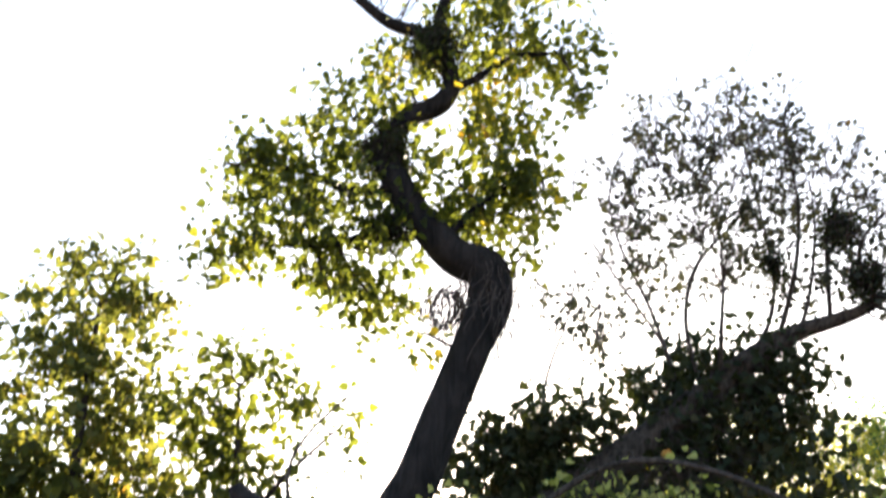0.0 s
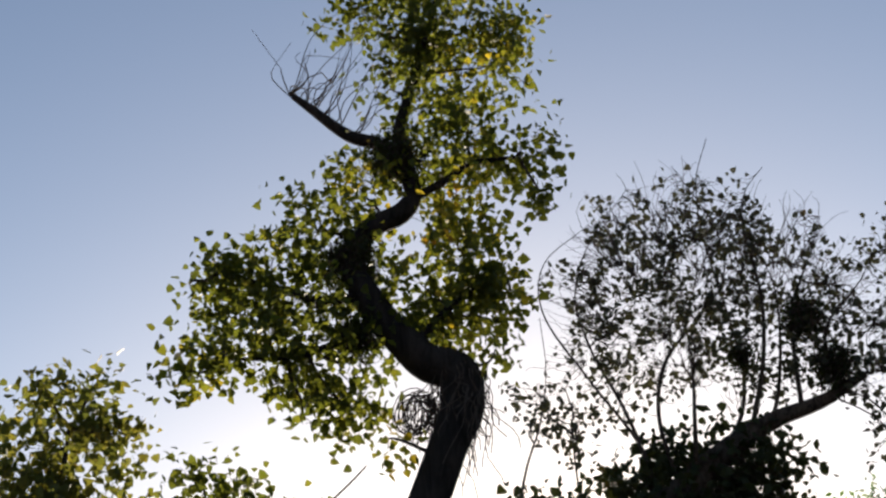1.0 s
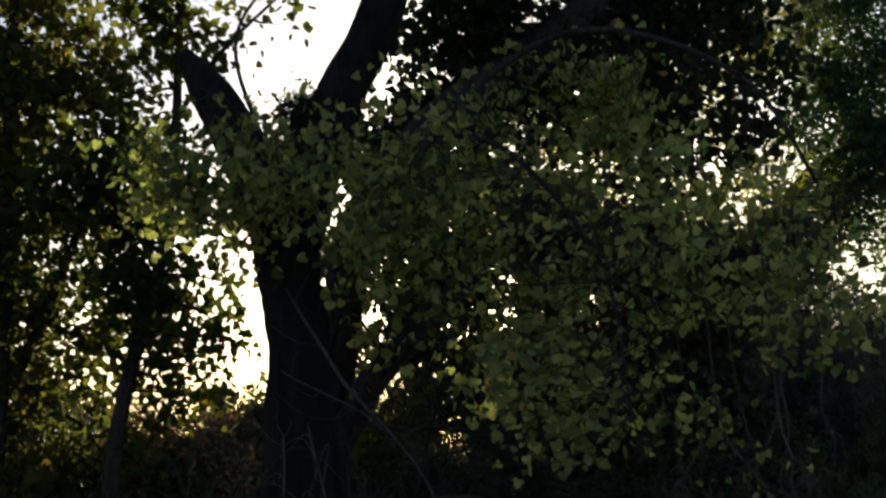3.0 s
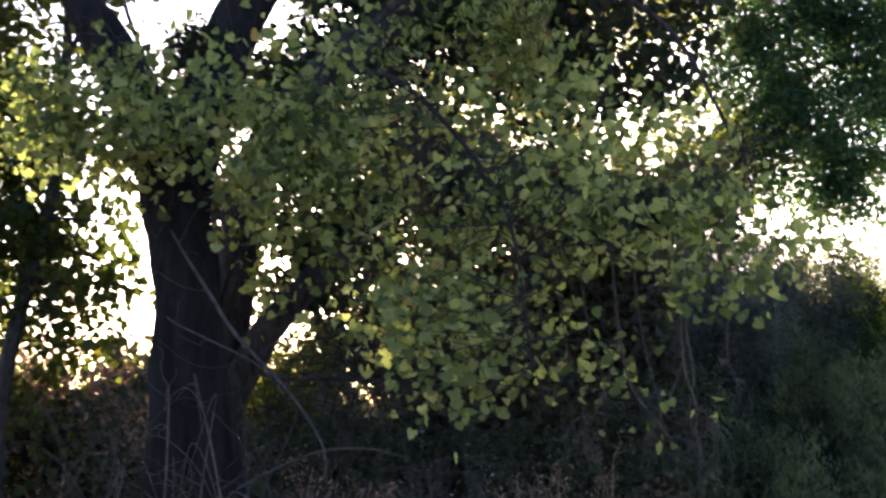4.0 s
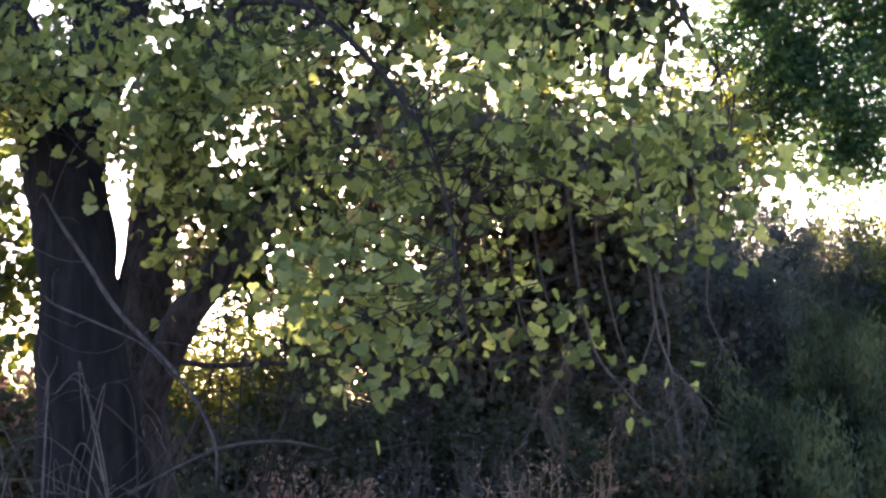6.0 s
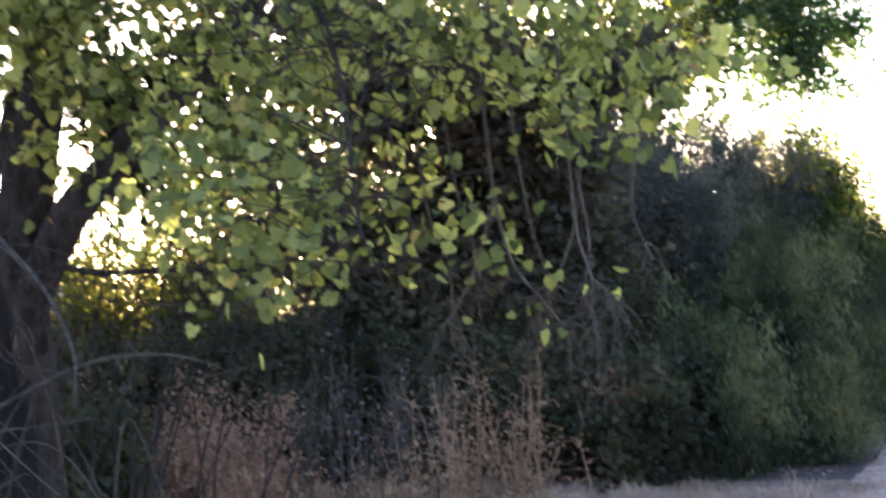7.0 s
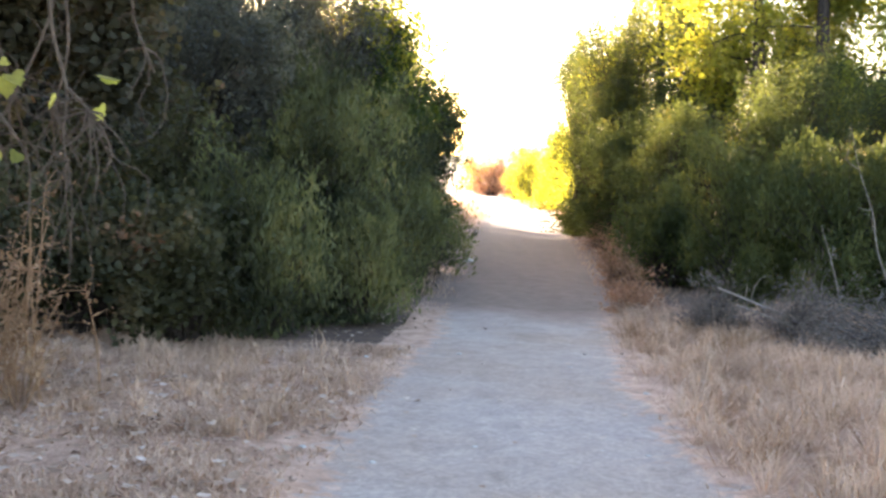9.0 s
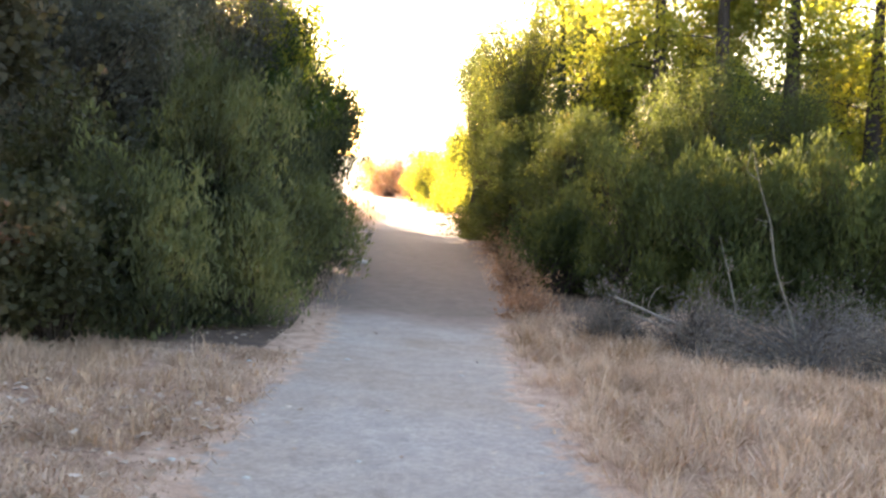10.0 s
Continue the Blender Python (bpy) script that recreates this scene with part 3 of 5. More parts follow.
def clump(top, c, r, count):
    b, t = Buf(), Buf()
    c = np.array(c)
    e, d = in_blobs([(*c, r)], count, 0.3)
    u = np.linspace(0, 1, 5)[None, :, None]
    P = c + (e - c)[:, None] * u + rng.normal(0, r * 0.2, (count, 1, 3)) * np.sin(np.pi * u)
    tubes(t, P, np.linspace(0.006, 0.0025, 5)[None].repeat(count, 0), 3)
    leaves(b, np.repeat(e, 4, 0) + rng.normal(0, 0.03, (count * 4, 3)), rng.normal(size=(count * 4, 3)), rng.uniform(0.025, 0.05, count * 4), OVAL)
    ball = part("mistletoe_clump", t, twig_bark, top, "dense dark twiggy clump", "stuff")
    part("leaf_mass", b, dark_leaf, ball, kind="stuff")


cottonwood()

# ---- trees to both sides of it ----
tree("young_cottonwood", "slender cottonwood turning yellow, dense with leaves", (-7.35, 6.3, 0), [
    ("trunk", [(-7.3, 6.35, -0.1), (-7.38, 6.33, 1.64), (-7.52, 6.46, 3.17), (-7.54, 6.42, 4.77), (-7.52, 6.37, 6.35)], [0.09, 0.08, 0.065, 0.045, 0.015], 12),
    ("limb", [(-7.44, 6.53, 2.30), (-7.22, 6.75, 3.16), (-7.08, 6.85, 3.95), (-7.15, 6.81, 4.75)], [0.04, 0.035, 0.025, 0.012], 8)],
    [(-7.68, 6.18, 6.73, 0.25), (-7.42, 6.48, 6.74, 0.25), (-7.27, 6.67, 6.36, 0.27), (-7.59, 6.32, 6.19, 0.5), (-7.74, 6.15, 5.68, 0.5), (-7.35, 6.61, 5.64, 0.5), (-7.62, 6.33, 5.13, 0.65), (-7.25, 6.76, 4.89, 0.5), (-7.72, 6.26, 4.31, 0.7), (-7.32, 6.71, 3.98, 0.65), (-7.63, 6.39, 3.46, 0.65), (-7.22, 6.83, 3.34, 0.6), (-7.70, 6.36, 2.64, 0.7), (-7.32, 6.84, 2.18, 0.6), (-8.40, 5.75, 2.68, 0.7), (-7.93, 7.03, 1.65, 0.7), (-8.13, 5.82, 4.80, 0.6), (-8.28, 5.72, 3.82, 0.7), (-7.6, 6.5, 1.5, 0.6), (-8.3, 6.2, 1.7, 0.7), (-6.9, 7.1, 1.6, 0.5), (-8.0, 6.4, 2.3, 0.7), (-6.85, 7.2, 2.6, 0.4), (-7.1, 6.9, 4.3, 0.5), (-7.9, 6.05, 3.3, 0.6), (-8.6, 5.5, 3.2, 0.6), (-8.5, 5.6, 4.3, 0.6), (-7.0, 7.0, 3.7, 0.5), (-7.5, 6.5, 2.9, 0.6), (-7.6, 6.4, 4.6, 0.55)],
    turning_leaf, 1400, 15, 0.08, DELTA, spread=0.1, hang=0.5, trunk_mat=limb_bark)
tree("young_cottonwood", "small dark-leaved cottonwood behind the broken stem", (-6.5, 6.6, 0), [
    ("trunk", [(-6.45, 6.6, -0.1), (-6.53, 6.59, 1.72), (-6.41, 6.90, 3.33), (-6.35, 6.91, 4.72), (-6.36, 6.86, 5.52)], [0.07, 0.06, 0.045, 0.03, 0.01], 10),
    ("limb", [(-6.40, 6.90, 4.13), (-6.15, 7.11, 4.71), (-5.89, 7.31, 5.09), (-5.73, 7.42, 5.28)], [0.022, 0.018, 0.012, 0.006], 6)],
    [(-6.20, 7.12, 3.16, 0.16), (-6.21, 7.11, 2.38, 0.21), (-6.01, 7.27, 2.54, 0.12), (-6.30, 7.04, 2.14, 0.21), (-6.07, 7.23, 2.99, 0.12), (-6.43, 6.93, 2.50, 0.21), (-6.16, 7.15, 2.74, 0.17), (-6.35, 7.0, 2.78, 0.25), (-6.48, 6.88, 3.32, 0.21), (-6.0, 7.28, 2.79, 0.1), (-6.59, 6.79, 2.94, 0.25), (-6.48, 6.77, 5.76, 0.2), (-6.21, 7.00, 5.74, 0.2), (-6.58, 6.70, 5.29, 0.36), (-6.26, 6.98, 5.31, 0.36), (-5.95, 7.24, 5.37, 0.24), (-5.71, 7.43, 5.22, 0.2), (-5.86, 7.32, 4.99, 0.12), (-6.45, 6.82, 4.97, 0.32), (-6.15, 7.09, 4.85, 0.24), (-6.61, 6.72, 4.40, 0.4), (-6.59, 6.80, 3.65, 0.45), (-6.52, 6.80, 3.13, 0.4), (-6.44, 6.89, 2.60, 0.4)],
    cottonwood_leaf, 280, 13, 0.075, DELTA, spread=0.09, hang=0.5, trunk_mat=limb_bark, bough=0.012)
def crooked(a, b, r, wiggle=0.09):
    """A thin uneven limb from a to b."""
    P = reach(np.array([a], float), np.array([b], float), wiggle, 7)[0]
    return ("limb", [tuple(p) for p in P], [r, r * 0.85, r * 0.7, r * 0.5, r * 0.35, r * 0.2, 0.003], 7)


ivy = tree("ivy_clad_tree", "leaning tree with sparse grey leaves and dark ivy", (-4.3, 6.05, 0), [
    ("trunk", [(-4.54, 6.2, -0.1), (-4.52, 6.17, 1.0), (-4.47, 6.11, 1.9), (-4.41, 6.14, 2.51), (-4.39, 6.33, 3.15), (-4.17, 6.85, 3.84), (-3.83, 7.54, 4.48), (-3.38, 8.00, 4.95), (-2.79, 8.23, 5.43), (-2.43, 8.40, 5.67), (-2.02, 8.50, 5.77), (-1.67, 8.57, 5.92)], [0.18, 0.15, 0.125, 0.12, 0.13, 0.13, 0.13, 0.12, 0.09, 0.07, 0.05, 0.03], 14),
    ("low_limb", [(-4.5, 6.12, 1.3), (-4.42, 6.08, 1.7), (-4.2, 6.08, 2.1), (-3.95, 6.22, 2.45), (-3.59, 6.49, 2.92), (-3.22, 6.69, 3.54)], [0.07, 0.085, 0.085, 0.075, 0.055, 0.02], 12)] + [crooked(a, b, 0.021) for a, b in (
        ((-3.67, 7.81, 4.72), (-3.83, 7.69, 6.73)),
        ((-3.57, 7.91, 4.86), (-3.40, 7.90, 7.61)),
        ((-3.27, 8.07, 5.04), (-3.08, 8.10, 7.98)),
        ((-3.06, 8.12, 5.18), (-2.67, 8.20, 8.11)),
        ((-2.79, 8.23, 5.43), (-2.36, 8.30, 8.35)),
        ((-2.55, 8.33, 5.56), (-1.98, 8.39, 7.92)),
        ((-2.15, 8.43, 5.75), (-1.66, 8.48, 7.31)),
        ((-1.85, 8.52, 5.88), (-1.38, 8.47, 6.81)),
        ((-3.88, 7.76, 4.52), (-3.72, 7.88, 6.03)),
        ((-2.96, 8.18, 5.27), (-2.81, 8.29, 7.27)),
        ((-2.39, 8.37, 5.66), (-2.22, 8.38, 7.15)),
        )],
    [(-3.21, 8.09, 7.70, 0.28), (-2.81, 8.22, 7.68, 0.37), (-2.42, 8.34, 7.58, 0.37), (-3.58, 7.94, 7.13, 0.28), (-3.14, 8.11, 7.17, 0.46), (-2.60, 8.30, 7.06, 0.6), (-2.04, 8.43, 7.02, 0.46), (-1.69, 8.50, 6.69, 0.32), (-3.48, 7.99, 6.57, 0.32), (-2.99, 8.17, 6.50, 0.56), (-2.39, 8.35, 6.36, 0.56), (-1.83, 8.47, 6.13, 0.42), (-3.93, 7.80, 6.12, 0.28), (-3.76, 7.87, 5.82, 0.28), (-3.38, 8.02, 6.06, 0.32), (-3.95, 7.34, 5.97, 0.12), (-3.61, 7.50, 5.94, 0.16), (-3.75, 7.43, 5.72, 0.16), (-3.59, 7.51, 5.52, 0.2), (-3.87, 7.38, 5.64, 0.12), (-1.5, 8.6, 6.3, 0.36), (-1.35, 8.6, 5.8, 0.36), (-1.6, 8.5, 5.35, 0.28), (-1.2, 8.6, 6.9, 0.32), (-1.4, 8.6, 4.95, 0.24)],
    grey_leaf, 1700, 6, 0.054, DELTA, spread=0.05, hang=0.45, trunk_mat=limb_bark, bough=0.009, twig=0.004, keep=0.42)


def mantle(top):
    """Ivy hanging from the leaning trunk down to the brush."""
    blobs = [(-3.61, 8.14, 5.33, 0.3), (-3.21, 8.30, 5.47, 0.4), (-2.82, 8.42, 5.45, 0.4), (-2.52, 8.50, 5.27, 0.35), (-3.44, 8.21, 4.95, 0.45), (-3.07, 8.34, 4.91, 0.5), (-2.67, 8.47, 4.96, 0.45),
             (-3.98, 7.81, 4.32, 0.5), (-3.39, 8.11, 4.31, 0.6), (-2.80, 8.32, 4.28, 0.6), (-4.3, 7.5, 3.75, 0.3), (-3.3, 8.7, 4.0, 0.3), (-2.7, 8.8, 4.05, 0.25), (-2.3, 8.7, 4.5, 0.3), 
             ]
    sk = spline([(-4.44, 7.36, 3.26), (-3.93, 7.74, 4.46), (-3.38, 8.00, 4.95), (-2.79, 8.23, 5.43), (-2.02, 8.50, 5.77)], 60)
    lb, tb = Buf(), Buf()
    foliage(lb, tb, sk, blobs, 760, 11, 0.07, DELTA, 0.09, 0.6, 0.004, 0.2)
    foliage(lb, tb, sk, [(-4.37, 7.11, 4.85, 0.16), (-4.17, 7.23, 4.79, 0.2), (-3.93, 7.35, 4.78, 0.2), (-4.43, 7.09, 4.56, 0.2), (-4.15, 7.23, 4.46, 0.24), (-3.87, 7.38, 4.52, 0.24), (-4.41, 7.11, 4.15, 0.24), (-4.11, 7.26, 4.04, 0.24), (-4.59, 6.98, 3.90, 0.2), (-3.98, 7.32, 5.04, 0.16), (-3.74, 7.43, 4.94, 0.2)], 260, 11, 0.07, DELTA, 0.07, 0.6, 0.004, 0.2)
    foliage(lb, tb, spline([(-4.2, 6.08, 2.1), (-3.95, 6.22, 2.45), (-3.59, 6.49, 2.92)], 20), [(-4.18, 6.5, 2.55, 0.13), (-4.14, 6.55, 2.38, 0.1), (-4.08, 6.54, 2.72, 0.15), (-3.85, 6.5, 2.85, 0.14), (-4.25, 6.4, 2.78, 0.13), (-3.7, 6.6, 2.62, 0.1)], 110, 11, 0.055, DELTA, 0.06, 0.6, 0.003, 0.2)
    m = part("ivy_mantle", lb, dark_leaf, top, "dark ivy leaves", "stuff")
    part("ivy_stem_web", tb, twig_bark, m, kind="stuff")
    b = Buf()
    e, d = in_blobs([(-2.9, 8.2, 6.9, 1.0), (-2.2, 8.4, 6.6, 0.9), (-3.4, 8.05, 6.6, 0.7), (-1.7, 8.5, 6.2, 0.6)], 600, 0.6)
    st = e * 0.72 + np.array([-2.75, 8.2, 5.6]) * 0.28
    tubes(b, reach(st, e + np.array([0, 0, 0.15]), 0.09, 8), np.linspace(0.0045, 0.0015, 8)[None].repeat(600, 0), 3)
    part("bare_twig_spray", b, twig_bark, top, "bare grey twigs", "stuff")
    for c, r, n in (((-1.97, 8.44, 6.46), 0.2, 260), ((-1.85, 8.47, 5.99), 0.2, 260), ((-2.48, 8.33, 6.23), 0.12, 120)):
        clump(top, c, r, n)


mantle(ivy)


# ---- wild grape vine hanging from the cottonwood's low limb ----
def vine():
    top = thing("wild_grape_vine", (-3.9, 5.5, 0), "wild grape vine with broad pale green leaves hanging from the tree", "vine")
    b = Buf()
    sk = [limb(b, [(-4.3, 5.5, 0), (-4.25, 5.45, 1.2), (-4.0, 5.5, 2.4), (-3.5, 5.6, 3.4), (-2.8, 5.8, 3.9), (-2.0, 6.0, 3.6), (-1.6, 6.1, 2.9)], [0.03, 0.028, 0.025, 0.02, 0.018, 0.014, 0.008], 8)]
    sk.append(limb(b, [(-3.5, 5.6, 3.4), (-3.0, 5.4, 3.2), (-2.5, 5.3, 2.6), (-2.3, 5.1, 1.9)], [0.016, 0.014, 0.01, 0.005], 6))
    sk.append(limb(b, [(-4.1, 5.5, 2.2), (-4.3, 5.3, 3.2), (-4.5, 5.2, 4.0), (-4.0, 5.4, 4.6)], [0.016, 0.014, 0.01, 0.005], 6))
    part("vine_stem", b, limb_bark, top, smooth=True)
    sk = np.concatenate(sk)
    # curtain: s runs from the trunk to the free end
    hubs, n = 125, 500
    s = rng.uniform(-0.1, 1, hubs)
    low = np.interp(s, [-0.15, 0.05, 0.2, 0.32, 0.42, 0.54, 0.62, 0.71, 0.76, 0.82, 0.9, 1.0], [3.0, 2.9, 2.7, 2.5, 2.12, 1.82, 1.78, 1.8, 2.3, 2.42, 2.3, 2.3])
    high = np.interp(s, [-0.15, 0.1, 0.3, 0.6, 0.8, 0.93, 1.0], [3.3, 3.3, 3.4, 3.2, 2.95, 2.8, 2.5])
    z = low + (high - low) * rng.uniform(0, 1, hubs)
    z = np.where(s < 0.04, np.minimum(z, 3.05), z)
    hub = np.stack([-4.3 + 2.8 * s, 4.85 + 0.95 * s, z], -1) + rng.normal(0, 1, (hubs, 3)) * np.array([0.05, 0.34, 0.05])
    c = hub[rng.integers(0, hubs, n)] + rng.normal(0, 1, (n, 3)) * np.array([0.13, 0.12, 0.11])
    tb = Buf()
    P = reach(sk, c[::2], 0.2, 9, -0.1)
    tubes(tb, P, np.linspace(0.0035, 0.0015, 9)[None].repeat(len(P), 0), 3)
    part("tendril_web", tb, twig_bark, top, kind="stuff")
    lb = Buf()
    per = 12
    ci = np.repeat(np.arange(n), per)
    pos = c[ci] + rng.normal(size=(n * per, 3)) * np.array([0.085, 0.08, 0.075])
    along = unit(rng.normal(size=(n * per, 3)) * np.array([0.7, 0.7, 0.5]) + np.array([0.1, -0.35, -0.9]))
    view = np.array([0.25, -0.75, 0.6])
    size = 0.044 * rng.uniform(0.5, 1.3, n * per)
    near = (pos[:, 0] > -2.9) & (pos[:, 2] < 2.3) & (pos[:, 1] < 5.9)
    pick = np.flatnonzero(near)[:300]
    rest = np.ones(len(pos), bool)
    rest[pick] = False
    leaves(lb, pos[rest], along[rest], size[rest], BROAD, view, 0.2)
    # the part draped over the limbs, higher up and further back
    drape = [(-4.5, 5.77, 3.5, 0.2), (-4.25, 5.94, 3.59, 0.21), (-3.75, 6.24, 3.38, 0.28), (-3.41, 6.41, 3.54, 0.31), (-3.1, 6.55, 3.73, 0.31), (-2.8, 6.66, 3.56, 0.31), (-3.04, 6.57, 3.31, 0.24), (-3.47, 6.38, 3.87, 0.21), (-2.77, 6.67, 3.92, 0.24), (-4.5, 5.77, 3.26, 0.21), (-4.12, 6.03, 3.15, 0.21), (-3.91, 6.15, 3.41, 0.18), (-3.95, 5.62, 2.62, 0.15), (-4.0, 5.75, 2.44, 0.14), (-3.9, 5.75, 2.28, 0.12), (-3.85, 6.0, 2.62, 0.2), (-4.12, 5.95, 2.75, 0.18), (-3.6, 6.25, 2.9, 0.22)]
    db = Buf()
    foliage(lb, db, sk, drape, 165, 11, 0.053, BROAD, 0.085, 0.6, 0.003, 0.2, view, 0.3)
    part("tendril_web", db, twig_bark, top, kind="stuff")
    part("foliage", lb, vine_leaf, top, kind="stuff")
    shapes = []
    for k in range(8):
        one = Buf()
        leaves(one, np.zeros((1, 3)), np.array([[0.0, 1.0, 0.0]]), np.ones(1), BROAD, np.array([0, 0, 1.0]), 0.97)
        shapes.append(one.mesh("leaf", vine_leaf_loose))
    for k, i in enumerate(pick):
        ob = new("leaf", shapes[k % 8])
        y = Vector(along[i])
        x = y.cross(Vector(view) + Vector(rng.normal(0, 0.5, 3))).normalized()
        zz = x.cross(y)
        m = Matrix((x, y, zz)).transposed().to_4x4()
        ob.matrix_basis = Matrix.Translation(Vector(pos[i]) - Vector(top.location)) @ m @ Matrix.Scale(size[i], 4)
        ob.parent = top
    return top


vine()


def dead_spray(lines, label):
    """A bare dead branch: drooping grey stems, each with fine side twigs."""
    top = thing("dead_branch", lines[0][0], label, "branch", "dead branches under the vine")
    for k, pts in enumerate(lines):
        b = Buf()
        r = 0.0085 if k == 0 else 0.006
        P = limb(b, pts, np.linspace(r, 0.0022, len(pts)), 6, 0.04, 0.08)
        part("stem", b, hanging_bark, top, smooth=True)
        b = Buf()
        n = 22
        st = P[rng.integers(2, len(P) - 2, n)]
        en = st + np.stack([rng.normal(0, 0.065, n), rng.normal(0, 0.07, n), rng.uniform(-0.36, -0.06, n)], -1)
        tubes(b, reach(st, en, 0.14, 7), np.linspace(0.0022, 0.0008, 7)[None].repeat(n, 0), 3)
        part("twig_mass", b, hanging_bark, top, kind="stuff")
    return top


dead_spray([[(-2.18, 5.9, 2.75), (-2.18, 5.88, 2.46), (-2.15, 5.87, 2.04), (-2.1, 5.88, 1.8), (-1.99, 5.88, 1.65), (-1.91, 5.86, 1.54), (-1.9, 5.85, 1.41)], [(-2.1, 5.9, 2.6), (-2.07, 5.9, 2.19), (-2.04, 5.9, 1.98), (-2.01, 5.92, 1.82), (-1.97, 5.92, 1.7)], [(-2.15, 5.87, 2.04), (-2.18, 5.84, 1.91), (-2.23, 5.82, 1.75), (-2.3, 5.8, 1.63), (-2.36, 5.8, 1.58)], [(-1.84, 5.9, 2.5), (-1.84, 5.9, 2.15), (-1.88, 5.9, 1.89), (-1.99, 5.9, 1.65), (-2.03, 5.9, 1.6)]], "bare grey dead branch hanging under the vine")
dead_spray([[(-1.9, 5.86, 2.7), (-1.87, 5.85, 2.21), (-1.85, 5.84, 1.89), (-1.8, 5.82, 1.72), (-1.8, 5.8, 1.6), (-1.78, 5.8, 1.51)], [(-1.8, 5.82, 1.72), (-1.76, 5.8, 1.69), (-1.72, 5.8, 1.65)], [(-1.85, 5.86, 2.1), (-1.82, 5.88, 1.88), (-1.83, 5.88, 1.76), (-1.86, 5.88, 1.66)], [(-1.7, 5.95, 2.5), (-1.66, 5.95, 2.2), (-1.68, 5.95, 1.95), (-1.62, 5.95, 1.78)]], "bare grey dead branch with forked twigs under the vine")
dead_spray([[(-2.45, 5.9, 2.8), (-2.43, 5.88, 2.5), (-2.43, 5.86, 2.28), (-2.4, 5.86, 1.99), (-2.33, 5.86, 1.8), (-2.33, 5.86, 1.65)], [(-2.55, 5.88, 2.5), (-2.53, 5.86, 2.2), (-2.49, 5.84, 2.02), (-2.42, 5.84, 1.91)], [(-2.35, 5.9, 2.6), (-2.33, 5.9, 2.27), (-2.3, 5.9, 2.05), (-2.25, 5.9, 1.88), (-2.23, 5.9, 1.75)]], "thin bare dead branch tangled in the vine")


def leaning_branch(pts, r, label, wood, twigs):
    """A dead branch with short side twigs."""
    top = thing("dead_branch", pts[0], label, "branch", "dead branches by the trunk")
    b = Buf()
    P = limb(b, pts, r, 9, 0.04, 0.1)
    part("stem", b, wood, top, smooth=True)
    for k in range(twigs):
        b = Buf()
        a = P[rng.integers(2, len(P) - 2)][None]
        e = a + rng.normal(0, 0.26, a.shape) + np.array([0, 0, 0.14])
        tubes(b, reach(a, e, 0.14, 8), np.linspace(min(r) * 0.6 + 0.001, 0.0012, 8)[None], 4)
        part("twig", b, wood, top)


leaning_branch([(-3.94, 4.90, 2.52), (-3.83, 4.88, 2.38), (-3.73, 4.90, 2.23), (-3.58, 4.89, 2.04), (-3.31, 4.88, 1.79), (-3.05, 4.71, 1.58), (-2.98, 4.63, 1.42)], [0.004, 0.007, 0.009, 0.009, 0.007, 0.005, 0.002], "bent grey dead branch leaning across the trunk", dead_wood, 6)
leaning_branch([(-4.02, 4.99, 2.14), (-3.88, 4.89, 2.09), (-3.71, 4.92, 2.01), (-3.51, 4.95, 1.91), (-3.34, 4.90, 1.78)], [0.003, 0.005, 0.005, 0.004, 0.002], "thin grey dead branch crossing the trunk", dead_wood, 5)
leaning_branch([(-4.45, 6.0, 1.9), (-4.27, 6.04, 1.93), (-4.09, 6.16, 1.89), (-3.88, 6.29, 1.89), (-3.7, 6.39, 1.88), (-3.4, 6.5, 1.86)], [0.016, 0.015, 0.013, 0.012, 0.009, 0.003], "dark bare side branch of the tree with many twigs", limb_bark, 44)
leaning_branch([(-4.4, 6.05, 1.75), (-4.2, 6.1, 2.0), (-4.05, 6.2, 2.3), (-3.85, 6.35, 2.45)], [0.014, 0.012, 0.009, 0.003], "dark bare side branch of the tree with many twigs", limb_bark, 36)
leaning_branch([(-3.6, 4.95, 1.38), (-3.38, 5.07, 1.5), (-3.25, 5.15, 1.54), (-3.1, 5.24, 1.54), (-2.95, 5.3, 1.5)], [0.006, 0.007, 0.007, 0.005, 0.002], "thin grey dead branch hanging in the brambles", dead_wood, 4)


def bare_bush(x, y, stems, tall, label):
    """A leafless bush: dark stems that fan out of one root, each forking into fine twigs."""
    top = thing("bare_bush", (x, y, 0), label, "bush")
    for k in range(stems):
        b = Buf()
        tip = np.array([x + rng.uniform(-0.15, 0.95), y + rng.uniform(-0.2, 0.5), tall * rng.uniform(0.72, 1.08)])
        root = np.array([x, y, -0.03]) + rng.normal(0, 0.07, 3) * np.array([1, 1, 0])
        knee = root * 0.45 + tip * 0.55 + np.array([-0.1, 0, -0.08]) + rng.normal(0, 0.06, 3)
        r = rng.uniform(0.006, 0.013)
        P = limb(b, [root, knee, tip], [r, r * 0.7, 0.002], 5, 0.08, 0.08)
        n = 17
        st = P[rng.integers(len(P) * 3 // 5, len(P) - 1, n)]
        en = st + np.stack([rng.normal(0.05, 0.16, n), rng.normal(0, 0.12, n), rng.uniform(0.05, 0.4, n)], -1)
        tubes(b, reach(st, en, 0.12, 6), np.linspace(0.0045, 0.0014, 6)[None].repeat(n, 0), 3)
        part("stem", b, limb_bark, top)


bare_bush(-4.35, 6.55, 12, 2.35, "leafless dark bush with fine twigs beside the trunks")
bare_bush(-4.05, 6.9, 6, 2.1, "leafless dark bush with fine twigs beside the trunks")

